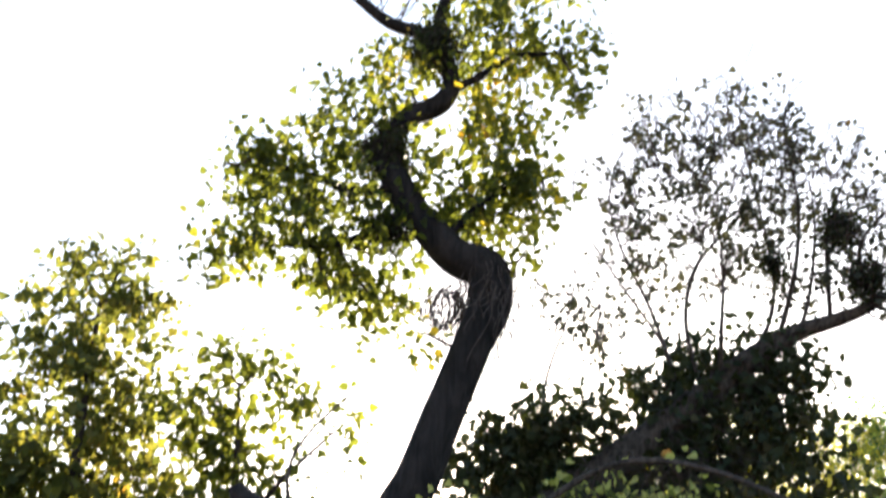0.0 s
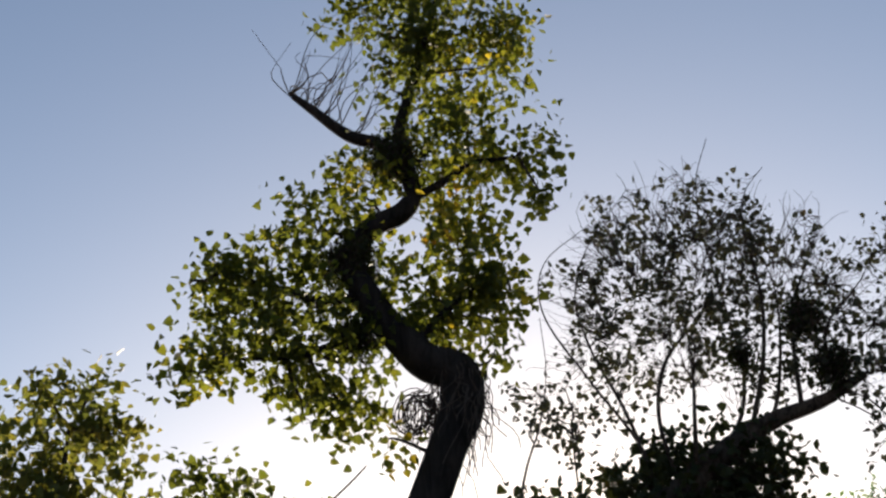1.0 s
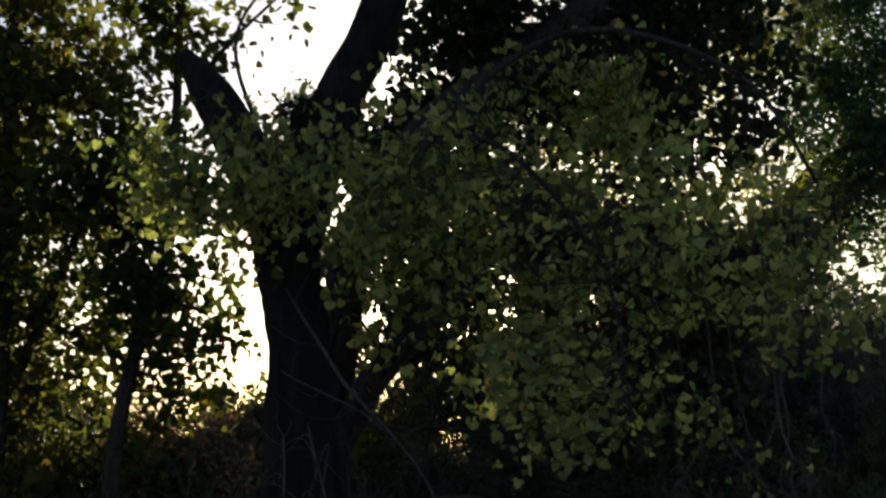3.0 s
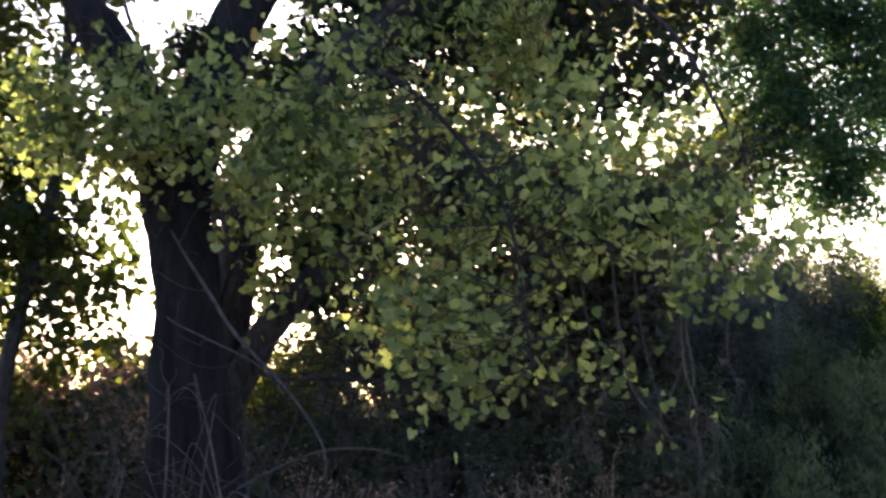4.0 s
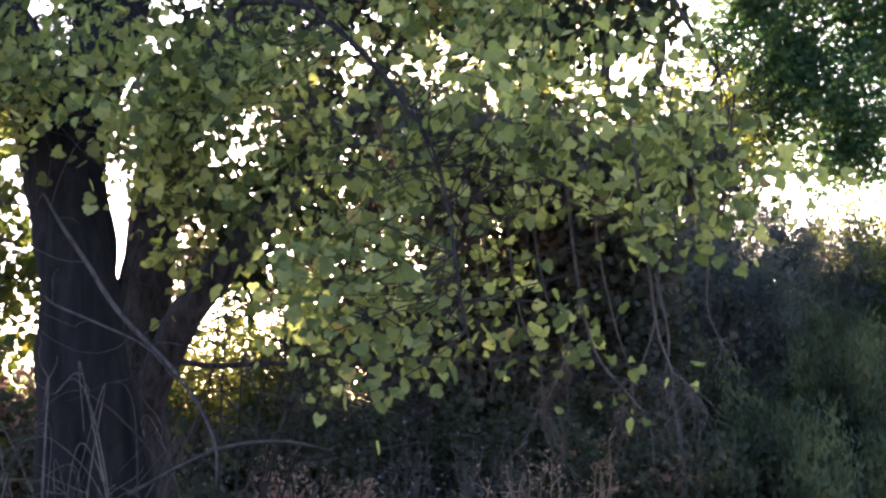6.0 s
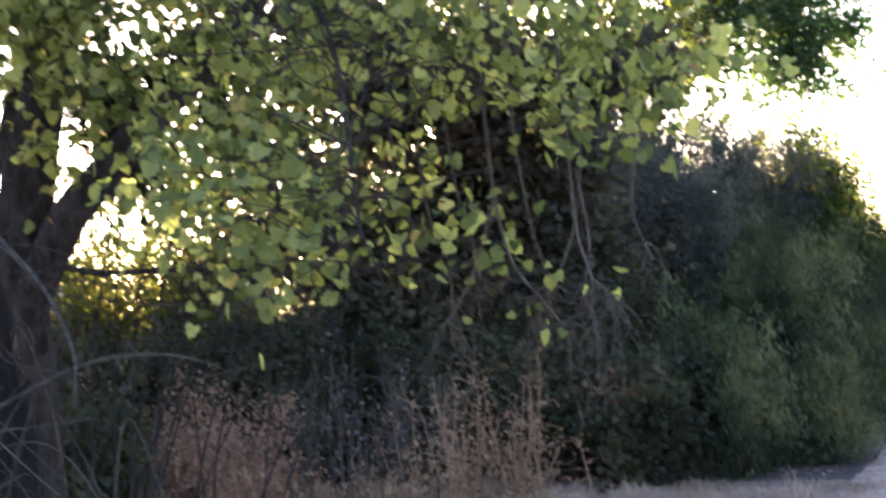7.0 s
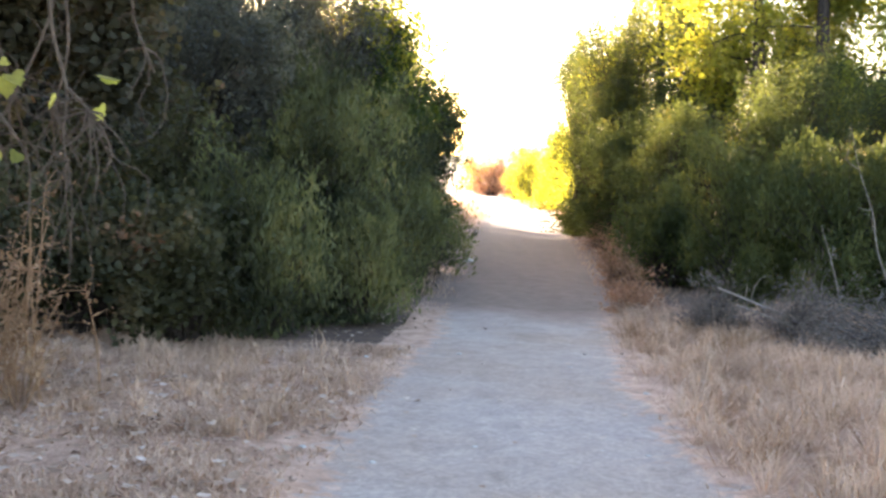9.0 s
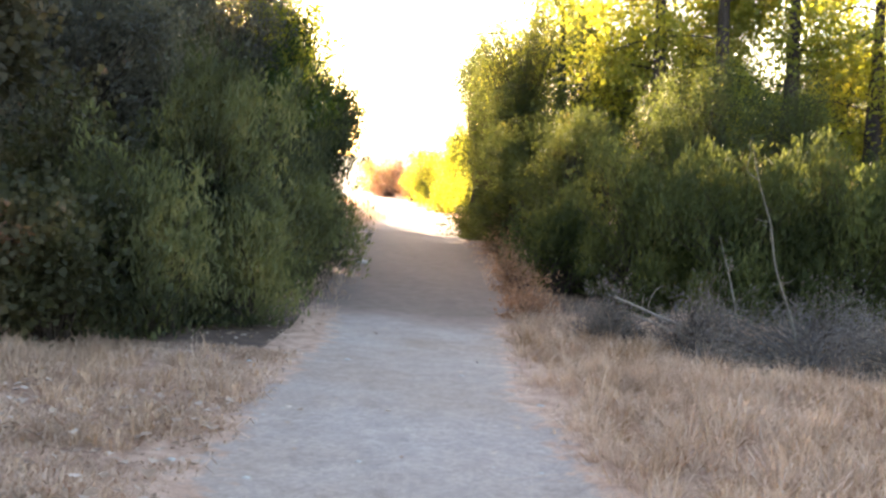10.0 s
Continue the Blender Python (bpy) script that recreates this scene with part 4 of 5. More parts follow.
# ---- brush and trees along the trail ----
def shrub(name, x, y, r, h, leaf, label, group, plumes=None, per=46, size=0.05, shape=OVAL, upright=0.6, category="shrub", low=0.0, length=0.55, stem=None):
    """A shrub of many leafy shoots that rise from one base."""
    z0 = float(height(x, y))
    top = thing(name, (x, y, z0), label, category, group)
    plumes = plumes or int(210 * r * h)
    d = unit(rng.normal(size=(plumes, 3)) * np.array([1, 1, 0.9]) + np.array([0, 0, 0.25]))
    half = np.array([r, r, (h - low) * 0.5])
    mid = np.array([x, y, z0 + low + half[2]])
    lobes = int(6 + 3.6 * r * h)
    dl = unit(rng.normal(size=(lobes, 3)))
    skirt = rng.uniform(size=lobes) < (0.48 if h < 2.6 else 0.25)
    lc = mid + dl * half * rng.uniform(0.5, 0.98, (lobes, 1))
    lc[skirt, :2] = np.array([x, y]) + unit(dl[skirt, :2]) * r * rng.uniform(0.25, 0.85, (skirt.sum(), 1))
    lc[skirt, 2] = z0 + rng.uniform(0.04, 0.32, skirt.sum()) * min(h, 2.0)
    lr = rng.uniform(0.2, 0.46, lobes) * min(r, 1.25)
    pick = rng.integers(0, lobes, plumes)
    tip = lc[pick] + d * (rng.uniform(0.3, 1.0, plumes) ** 0.6 * lr[pick])[:, None] * np.array([1, 1, 1.2])
    core = rng.uniform(size=plumes) < 0.3
    tip[core] = mid + d[core] * half * rng.uniform(0.1, 0.62, (core.sum(), 1))
    tall = rng.uniform(size=plumes) < 0.05
    tip[tall] += np.array([0, 0, 0.28]) + rng.normal(0, 0.06, (tall.sum(), 3))
    tip[:, 2] = np.maximum(tip[:, 2], z0 + 0.1)
    base = np.array([x, y, z0 - 0.05]) + rng.normal(0, 0.08 * r, (plumes, 3)) * np.array([1, 1, 0])
    u = np.linspace(0, 1, 7)[None, :, None]
    bow = (tip - base) * np.array([1, 1, 0]) * 0.25
    P = base[:, None] * (1 - u) + tip[:, None] * u - bow[:, None] * np.sin(np.pi * u) + rng.normal(0, 0.04, (plumes, 1, 3)) * np.sin(np.pi * u)
    tb, lb = Buf(), Buf()
    tubes(tb, P, np.linspace(0.012, 0.0025, 7)[None].repeat(plumes, 0), 3)
    way = unit(unit(P[:, -1] - P[:, -3]) * (1 - upright) + np.array([0, 0, upright]) + rng.normal(0, 0.12, (plumes, 3)))
    ci = np.repeat(np.arange(plumes), per)
    k = len(ci)
    f = rng.uniform(-0.6, 1.0, k)
    wide = 0.11 * (1.05 - np.clip(f, 0, 1) ** 1.5)
    pos = tip[ci] + way[ci] * (f * length * 0.6)[:, None] + rng.normal(size=(k, 3)) * wide[:, None]
    pos[:, 2] = np.maximum(pos[:, 2], z0 + 0.03)
    along = unit(way[ci] * 0.9 + rng.normal(size=(k, 3)) * (0.35 if shape is NARROW else 0.7))
    leaves(lb, pos, along, size * rng.uniform(0.6, 1.4, k), shape)
    part("shoot_mass", tb, stem or twig_bark, top, kind="stuff")
    part("foliage", lb, leaf, top, kind="stuff")
    return top


LEFT = "brush on the shady side of the trail"
RIGHT = "brush on the open side of the trail"
for x, y, r, h in ((-2.6, 13.6, 0.75, 1.55), (-1.98, 14.5, 0.5, 1.1), (-2.35, 15.2, 1.05, 2.25), (-1.95, 17.6, 0.85, 2.2), (-1.75, 20.0, 0.75, 2.3)):
    shrub("coyote_brush", x, y, r, h, shrub_leaf, "feathery grey-green evergreen brush at the trail edge", LEFT, per=60, size=0.08, shape=NARROW, upright=0.85)
for x, y, r, h in ((-3.3, 13.0, 0.75, 1.1), (-4.1, 12.9, 0.75, 1.1), (-4.95, 12.95, 0.85, 1.15), (-3.9, 15.0, 1.2, 1.6), (-5.4, 14.9, 1.3, 1.5), (-7.0, 14.8, 1.3, 1.4), (-3.2, 16.2, 1.2, 1.7), (-7.4, 11.4, 0.9, 1.4), (-6.2, 12.6, 1.0, 1.5), (-7.7, 10.3, 0.6, 1.8), (-7.0, 10.7, 0.6, 1.8), (-6.4, 11.1, 0.6, 1.75), (-8.4, 9.9, 0.6, 1.8)):
    shrub("blackberry_bramble", x, y, r, h, bramble_leaf, "low dark blackberry thicket with some browned leaves", LEFT, per=34, size=0.055, shape=DELTA, upright=0.25)
for x, y, r, h in ((-2.15, 21.6, 0.9, 2.9), (-2.6, 22.6, 1.0, 4.1), (-3.3, 21.4, 1.1, 4.2), (-2.1, 23.9, 0.9, 3.2), (-3.7, 19.0, 1.2, 4.1), (-4.9, 18.4, 1.5, 5.2), (-6.3, 18.0, 1.3, 4.2), (-3.6, 22.6, 1.5, 4.4), (-5.2, 21.0, 1.7, 5.4), (-8.3, 17.4, 1.5, 3.8), (-10.2, 16.8, 1.6, 2.6), (-7.6, 23.0, 1.9, 4.9), (-9.8, 22.0, 1.7, 4.3)):
    shrub("toyon_shrub", x, y, r, h, oak_leaf if x > -2.65 else thicket_leaf, "tall dense evergreen shrub with dark leaves", LEFT, per=50, size=0.06, upright=0.45)
# bright copy over the dark shrub's upper half paints its sunlit top
shrub("toyon_shrub", -2.5, 21.9, 1.0, 4.3, sunny_leaf, "upper part of a tall shrub, sunlight put into its yellow-green leaf colour", LEFT, plumes=150, per=42, size=0.075, upright=0.4, low=2.2)
# added shrubs, hidden behind the thicket, that keep low sun off the trail
for x, y, r, h in ((-3.7, 31.0, 1.4, 5.5), (-4.6, 33.6, 1.5, 5.7), (-3.2, 28.6, 1.2, 5.0), (-2.8, 26.4, 1.0, 4.6), (-5.6, 36.4, 1.6, 5.0), (-4.0, 37.6, 1.3, 3.8), (-4.6, 40.2, 1.5, 3.8), (-5.2, 43.2, 1.6, 3.8), (-4.9, 41.6, 1.5, 3.8), (-3.9, 43.6, 1.0, 3.2), (-3.9, 35.6, 1.3, 4.0), (-3.3, 33.4, 1.2, 4.2)):
    shrub("coyote_brush", x, y, r, h, shrub_leaf, "unseen grey-green brush added beyond the thicket to shade the trail", LEFT, plumes=330, per=34, size=0.06)
for x, y, r, h in ((1.75, 19.6, 0.7, 1.5), (2.5, 18.0, 0.9, 1.9), (3.5, 17.1, 1.0, 2.05), (4.7, 16.8, 1.1, 1.95), (5.9, 16.9, 1.2, 2.1), (7.2, 17.2, 1.2, 2.2)):
    shrub("coyote_brush", x, y, r, h, olive_leaf, "feathery grey-green brush behind the dry grass", RIGHT, per=60, size=0.08, shape=NARROW, upright=0.85)
for x, y, r, h in ((2.0, 22.3, 0.8, 2.7), (1.75, 25.0, 0.95, 2.8), (1.75, 26.8, 1.1, 4.6), (2.05, 30.0, 0.9, 4.5), (3.2, 25.6, 1.2, 4.6), (5.0, 25.6, 1.3, 4.4), (7.0, 25.4, 1.4, 4.4), (9.0, 25.0, 1.5, 4.6), (3.6, 20.6, 1.1, 3.0), (5.2, 20.4, 1.2, 3.0), (7.0, 20.6, 1.3, 3.0)):
    shrub("toyon_shrub", x, y, r, h, olive_leaf, "tall evergreen shrub with sunlit upper leaves", RIGHT, per=74, size=0.04, upright=0.55)
shrub("toyon_shrub", 1.4, 30.6, 0.85, 4.5, olive_leaf, "leaning evergreen shrub overhanging the trail", RIGHT, plumes=420, per=60, size=0.05, upright=0.4, low=2.3)
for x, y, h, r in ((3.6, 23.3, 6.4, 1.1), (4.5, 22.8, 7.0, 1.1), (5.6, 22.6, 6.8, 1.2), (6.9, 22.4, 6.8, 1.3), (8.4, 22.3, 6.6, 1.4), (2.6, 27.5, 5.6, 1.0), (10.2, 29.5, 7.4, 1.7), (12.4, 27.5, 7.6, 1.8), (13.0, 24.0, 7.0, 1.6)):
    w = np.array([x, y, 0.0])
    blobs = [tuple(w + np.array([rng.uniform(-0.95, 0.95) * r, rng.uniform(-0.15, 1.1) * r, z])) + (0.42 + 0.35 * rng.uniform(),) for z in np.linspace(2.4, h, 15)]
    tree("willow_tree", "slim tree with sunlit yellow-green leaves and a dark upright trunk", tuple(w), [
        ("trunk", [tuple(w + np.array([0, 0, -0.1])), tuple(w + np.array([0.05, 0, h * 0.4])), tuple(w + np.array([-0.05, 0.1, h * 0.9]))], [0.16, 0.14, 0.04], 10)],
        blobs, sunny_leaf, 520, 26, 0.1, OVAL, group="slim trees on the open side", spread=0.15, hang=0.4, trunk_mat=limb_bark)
tree("elder_tree", "shady many-stemmed elder with dark and browned leaves behind the vine", (-6.6, 13.7, 0), [
    ("trunk", [(-6.6, 13.7, -0.1), (-6.7, 13.65, 1.2), (-6.9, 13.6, 2.6), (-7.2, 13.4, 4.4)], [0.1, 0.09, 0.07, 0.03], 10),
    ("stem", [(-6.5, 13.75, -0.1), (-6.2, 13.9, 1.3), (-5.8, 14.1, 2.8), (-5.4, 14.2, 3.8)], [0.07, 0.06, 0.045, 0.015], 8),
    ("stem", [(-6.7, 13.6, -0.1), (-7.3, 13.3, 1.4), (-8.0, 12.9, 3.4), (-8.6, 12.5, 5.0)], [0.06, 0.055, 0.04, 0.012], 8)],
    [(-8.91, 12.3, 4.11, 0.34), (-7.73, 13.12, 4.39, 0.44), (-7.55, 13.23, 3.49, 0.44), (-7.09, 13.49, 4.1, 0.44), (-6.92, 13.58, 3.01, 0.5), (-7.7, 13.13, 5.17, 0.44), (-8.32, 12.73, 5.58, 0.4), (-9.03, 12.21, 5.32, 0.38), (-6.93, 13.57, 5.07, 0.44), (-7.48, 13.27, 2.67, 0.41), (-6.94, 13.57, 2.45, 0.5), (-6.09, 13.98, 4.68, 0.44), (-5.89, 14.07, 3.07, 0.55), (-5.4, 14.26, 3.6, 0.5), (-4.97, 14.42, 3.0, 0.56), (-5.46, 14.24, 2.54, 0.5), (-6.15, 13.95, 2.52, 0.5), (-4.42, 14.59, 3.27, 0.5), (-7.86, 13.04, 3.88, 0.25), (-8.9, 12.6, 3.4, 0.3), (-6.07, 13.5, 4.08, 0.4), (-5.59, 13.7, 3.88, 0.42), (-5.1, 13.9, 4.0, 0.42), (-4.61, 14.0, 3.92, 0.4), (-5.0, 13.9, 3.4, 0.4), (-8.3, 12.9, 3.1, 0.25), (-7.29, 13.38, 4.69, 0.31), (-6.4, 13.9, 3.8, 0.45), (-6.6, 13.8, 1.9, 0.5), (-5.8, 14.1, 1.9, 0.5), (-4.4, 14.6, 2.5, 0.5), (-5.72, 12.23, 4.32, 0.41), (-5.78, 12.23, 3.92, 0.31), (-5.13, 11.92, 4.11, 0.36), (-5.44, 12.41, 3.89, 0.29), (-4.98, 12.45, 3.94, 0.29), (-4.38, 12.03, 4.09, 0.32), (-4.61, 12.15, 3.92, 0.40), (-4.24, 12.64, 3.87, 0.29), (-3.91, 12.52, 3.87, 0.34), (-3.60, 12.58, 3.79, 0.36), (-3.28, 12.86, 3.89, 0.41)],
    elder_leaf, 2150, 18, 0.095, DELTA, spread=0.14, hang=0.4, trunk_mat=limb_bark, bough=0.016)
tree("live_oak", "spreading live oak with dense deep green leaves", (-6.0, 23.9, 0), [
    ("trunk", [(-6.1, 24.0, -0.1), (-6.0, 23.9, 2.6), (-5.8, 23.8, 5.2), (-5.2, 23.7, 6.9), (-4.2, 23.6, 7.6), (-3.0, 23.6, 8.2)], [0.26, 0.22, 0.18, 0.14, 0.09, 0.03], 12),
    ("limb", [(-4.8, 23.7, 7.2), (-3.9, 23.6, 6.9), (-3.0, 23.6, 6.6), (-2.5, 23.6, 6.0)], [0.08, 0.06, 0.04, 0.02], 8)],
    [(-3.23, 23.60, 8.28, 1.14), (-2.24, 23.69, 8.17, 0.93), (-4.25, 23.46, 7.95, 0.93), (-3.81, 23.52, 6.84, 1.04), (-2.91, 23.63, 6.77, 1.14), (-2.08, 23.70, 7.52, 0.62), (-4.53, 23.41, 6.37, 0.62), (-3.37, 23.58, 5.66, 0.73), (-2.50, 23.67, 5.39, 0.47), (-2.56, 23.67, 6.01, 0.62), (-5.06, 23.31, 8.12, 0.52), (-4.61, 23.39, 8.95, 0.62), (-1.72, 23.72, 8.64, 0.52), (-2.65, 23.66, 9.71, 1.25), (-4.16, 23.47, 9.89, 1.14)],
    canopy_leaf, 300, 120, 0.14, OVAL, spread=0.25, hang=0.2, trunk_mat=limb_bark, bough=0.04)
tree("ash_tree", "forked ash tree with thin yellow-green leaves against the sky", (-6.5, 22.6, 0), [
    ("trunk", [(-6.5, 22.6, -0.1), (-6.45, 22.5, 3.0), (-6.5, 22.4, 6.4)], [0.2, 0.17, 0.13], 12),
    ("limb", [(-6.5, 22.4, 6.3), (-6.9, 22.3, 7.2), (-6.85, 22.3, 8.2), (-7.0, 22.2, 9.3), (-7.1, 22.2, 10.4)], [0.12, 0.10, 0.09, 0.06, 0.02], 10),
    ("limb", [(-6.5, 22.4, 6.4), (-6.2, 22.4, 7.0), (-5.9, 22.5, 7.8), (-5.8, 22.5, 8.9), (-5.5, 22.6, 10.2)], [0.11, 0.09, 0.08, 0.06, 0.02], 10)],
    [(-5.6, 22.4, 8.9, 0.6), (-6.6, 22.1, 8.8, 0.7), (-7.5, 21.8, 8.6, 0.8), (-8.3, 21.6, 8.3, 0.8), (-6.1, 22.2, 9.6, 0.9), (-5.0, 22.5, 9.8, 0.9), (-8.9, 21.4, 7.4, 0.9), (-8.0, 21.7, 6.9, 0.8), (-7.0, 22.0, 6.6, 0.6), (-9.4, 21.2, 6.4, 0.8), (-8.4, 21.5, 5.8, 0.8), (-7.4, 22.0, 10.2, 0.9), (-5.9, 22.2, 6.2, 0.9), (-6.8, 22.0, 5.4, 0.9), (-5.0, 22.6, 6.0, 0.8), (-5.3, 22.4, 7.0, 0.7), (-4.5, 22.7, 6.6, 0.6), (-7.9, 21.9, 7.8, 0.7), (-9.9, 21.2, 7.9, 0.8), (-6.4, 22.3, 7.9, 0.5), (-10.6, 21.0, 6.6, 0.9), (-9.6, 21.4, 9.2, 0.9), (-8.6, 21.6, 9.6, 0.8)],
    sunny_leaf, 2300, 16, 0.10, OVAL, spread=0.17, hang=0.35, trunk_mat=limb_bark, bough=0.03)
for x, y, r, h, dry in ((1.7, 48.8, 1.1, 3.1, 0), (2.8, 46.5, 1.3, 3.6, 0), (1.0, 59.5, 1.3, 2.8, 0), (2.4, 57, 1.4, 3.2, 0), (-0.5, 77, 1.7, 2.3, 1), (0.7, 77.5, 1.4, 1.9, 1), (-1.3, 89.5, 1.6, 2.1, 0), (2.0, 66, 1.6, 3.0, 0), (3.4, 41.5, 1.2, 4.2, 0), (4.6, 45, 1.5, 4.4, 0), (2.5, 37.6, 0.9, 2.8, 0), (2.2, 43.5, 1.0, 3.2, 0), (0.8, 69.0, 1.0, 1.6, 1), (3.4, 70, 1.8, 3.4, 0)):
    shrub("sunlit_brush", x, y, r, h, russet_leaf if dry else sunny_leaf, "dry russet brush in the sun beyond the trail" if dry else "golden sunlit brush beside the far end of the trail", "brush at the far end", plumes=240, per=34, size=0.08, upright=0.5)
for x, y, r, h in ((-13, 22, 2.2, 2.4), (-16, 25, 2.4, 2.8), (-19, 24, 2.5, 3.0), (-11, 27, 2.2, 2.6), (-22, 22, 2.5, 3.4), (-13, 15.5, 1.6, 2.6)):
    shrub("sunlit_brush", x, y, r, h, meadow_leaf, "yellow-green brush lit through by the low sun", "brush behind the cottonwood", plumes=260, per=40, size=0.085, upright=0.4)
for x, y, r, h in ((-9.6, 13.0, 1.2, 2.95), (-8.6, 11.7, 1.1, 3.0), (-8.0, 12.4, 0.9, 2.95), (-7.4, 11.9, 0.8, 2.75)):
    shrub("sunlit_brush", x, y, r, h, meadow_leaf, "thin yellow-green brush lit through by the low sun", "brush behind the cottonwood", plumes=200, per=36, size=0.075, upright=0.4)


for x, y, r, h in ((-7.0, 8.3, 0.8, 2.0), (-12.0, 12.0, 1.5, 2.8), (-10.6, 9.6, 1.4, 2.7), (-9.2, 8.6, 1.0, 2.0), (-11.8, 7.6, 1.5, 2.8)):
    shrub("elder_thicket", x, y, r, h, elder_leaf, "shady thicket with browned leaves behind the cottonwood", "thicket behind the cottonwood", plumes=330, per=34, size=0.085, shape=DELTA, upright=0.3)
for x, y, r, h in ((-8.0, 8.0, 0.9, 1.7), (-7.2, 7.9, 0.7, 1.6), (-6.35, 7.5, 0.6, 1.7), (-9.1, 10.2, 0.9, 2.0), (-5.6, 7.7, 0.6, 1.35), (-9.4, 7.0, 1.0, 1.6)):
    shrub("blackberry_bramble", x, y, r, h, bramble_leaf, "low dark blackberry thicket behind the trunk", LEFT, per=34, size=0.055, shape=DELTA, upright=0.25)


# ---- grass, weeds and litter ----
def blades(name, x0, x1, y0, y1, count, length, label, mat, lean=0.45, edge=0.12, thin=0.0035):
    x, y = rng.uniform(x0, x1, count), rng.uniform(y0, y1, count)
    tuft = np.sin(x * 4.1 + 1.3 * np.sin(y * 3)) * np.sin(y * 3.7 + x)
    keep = (np.abs(x - trail_mid(y)) > trail_half(y) + edge * rng.uniform(-0.6, 1.6, count)) & (tuft > rng.uniform(-1.2, 0.5, count))
    x, y, tuft = x[keep], y[keep], tuft[keep]
    n = len(x)
    L = length * rng.uniform(0.35, 1.2, n) * (0.75 + 0.4 * tuft)
    a = rng.uniform(0, 6.28, n)
    p0 = np.stack([x, y, height(x, y) - 0.01], -1)
    d = np.stack([np.cos(a), np.sin(a), np.zeros(n)], -1) * (lean * rng.uniform(0.1, 1.4, n))[:, None]
    p1 = p0 + (d * 0.35 + np.array([0, 0, 0.6])) * L[:, None]
    p2 = p0 + (d + np.array([0, 0, 0.95]) - np.array([0, 0, 0.35]) * (np.linalg.norm(d, axis=1) ** 2)[:, None]) * L[:, None]
    b = rng.uniform(0, 6.28, n)
    s = np.stack([np.cos(b), np.sin(b), np.zeros(n)], -1) * (thin * rng.uniform(0.6, 1.5, n))[:, None]
    V = np.stack([p0 - s, p0 + s, p1 - s * 0.8, p1 + s * 0.8, p2], 1).reshape(-1, 3)
    o = np.arange(n)[:, None] * 5
    buf = Buf()
    buf.add(V, o + np.array([[0, 1, 3, 2]]), o + np.array([[2, 3, 4]]))
    tagged(part(name, buf, mat, None), label, "grass", kind="stuff")


def tussocks(name, x0, x1, y0, y1, count, per, length, label, mat, flare=0.55, edge=0.2, thin=0.004):
    """Grass in tufts whose blades fan out from one root."""
    x, y = rng.uniform(x0, x1, count), rng.uniform(y0, y1, count)
    keep = np.abs(x - trail_mid(y)) > trail_half(y) + edge * rng.uniform(0.0, 2.2, count)
    x, y = x[keep], y[keep]
    big = rng.uniform(0.45, 1.25, len(x))
    i = np.repeat(np.arange(len(x)), per)
    n = len(i)
    a, f = rng.uniform(0, 6.28, n), np.abs(rng.normal(0, flare, n))
    d = np.stack([np.cos(a), np.sin(a)], -1)
    root = np.stack([x[i], y[i]], -1) + d * (0.06 * rng.uniform(0, 1, n) * big[i])[:, None]
    L = length * big[i] * rng.uniform(0.5, 1.15, n)
    p0 = np.column_stack([root, height(root[:, 0], root[:, 1]) - 0.01])
    p1 = p0 + np.column_stack([d * (f * 0.35 * L)[:, None], 0.6 * L])
    p2 = p0 + np.column_stack([d * (f * L)[:, None], L * np.maximum(0.15, 1.0 - 0.45 * f ** 2)]) + rng.normal(0, 0.045, (n, 3))
    p2[:, 2] = np.maximum(p2[:, 2], p0[:, 2] + 0.015)
    b = rng.uniform(0, 6.28, n)
    s = np.stack([np.cos(b), np.sin(b), np.zeros(n)], -1) * (thin * rng.uniform(0.6, 1.6, n))[:, None]
    o = np.arange(n)[:, None] * 5
    buf = Buf()
    buf.add(np.stack([p0 - s, p0 + s, p1 - s * 0.8, p1 + s * 0.8, p2], 1).reshape(-1, 3), o + np.array([[0, 1, 3, 2]]), o + np.array([[2, 3, 4]]))
    tagged(part(name, buf, mat, None), label, "grass", kind="stuff")


blades("dry_grass", -6.5, -1.2, 7.0, 13.2, 80000, 0.10, "short flattened straw-coloured dry grass", straw, 2.0, thin=0.004)
tussocks("dry_grass", -7, -1.5, 9.5, 12.3, 300, 26, 0.14, "low tufts of pale dry grass", straw, 0.7)
tussocks("dry_grass", -6.5, -1.9, 11.6, 13.0, 60, 14, 0.17, "dry straw grass under the brush", straw, 0.4)
tussocks("dry_grass", 0.3, 8.5, 6.5, 12.8, 1900, 44, 0.25, "rounded tussocks of straw-coloured dry grass", straw, 1.35, thin=0.0032)
tussocks("dry_grass", 0.25, 6.0, 8.5, 15.5, 380, 40, 0.2, "brownish matted dry grass among the pale tufts", weed_brown, 1.4, thin=0.003)
tussocks("dry_grass", 0.5, 8.5, 12.6, 16.8, 620, 38, 0.21, "low worn tufts of dry grass before the brush", straw, 1.1)
blades("dry_grass", 0.3, 8.0, 7.0, 16.8, 34000, 0.12, "short straw grass between the tussocks", straw, 1.6)
blades("dry_grass", -2.2, 2.2, 15, 32, 16000, 0.16, "straw grass along the trail edge", straw, 1.0)
blades("dry_grass", -12, 8, 32, 60, 40000, 0.35, "sunlit golden dry grass", straw, 0.7, thin=0.008)


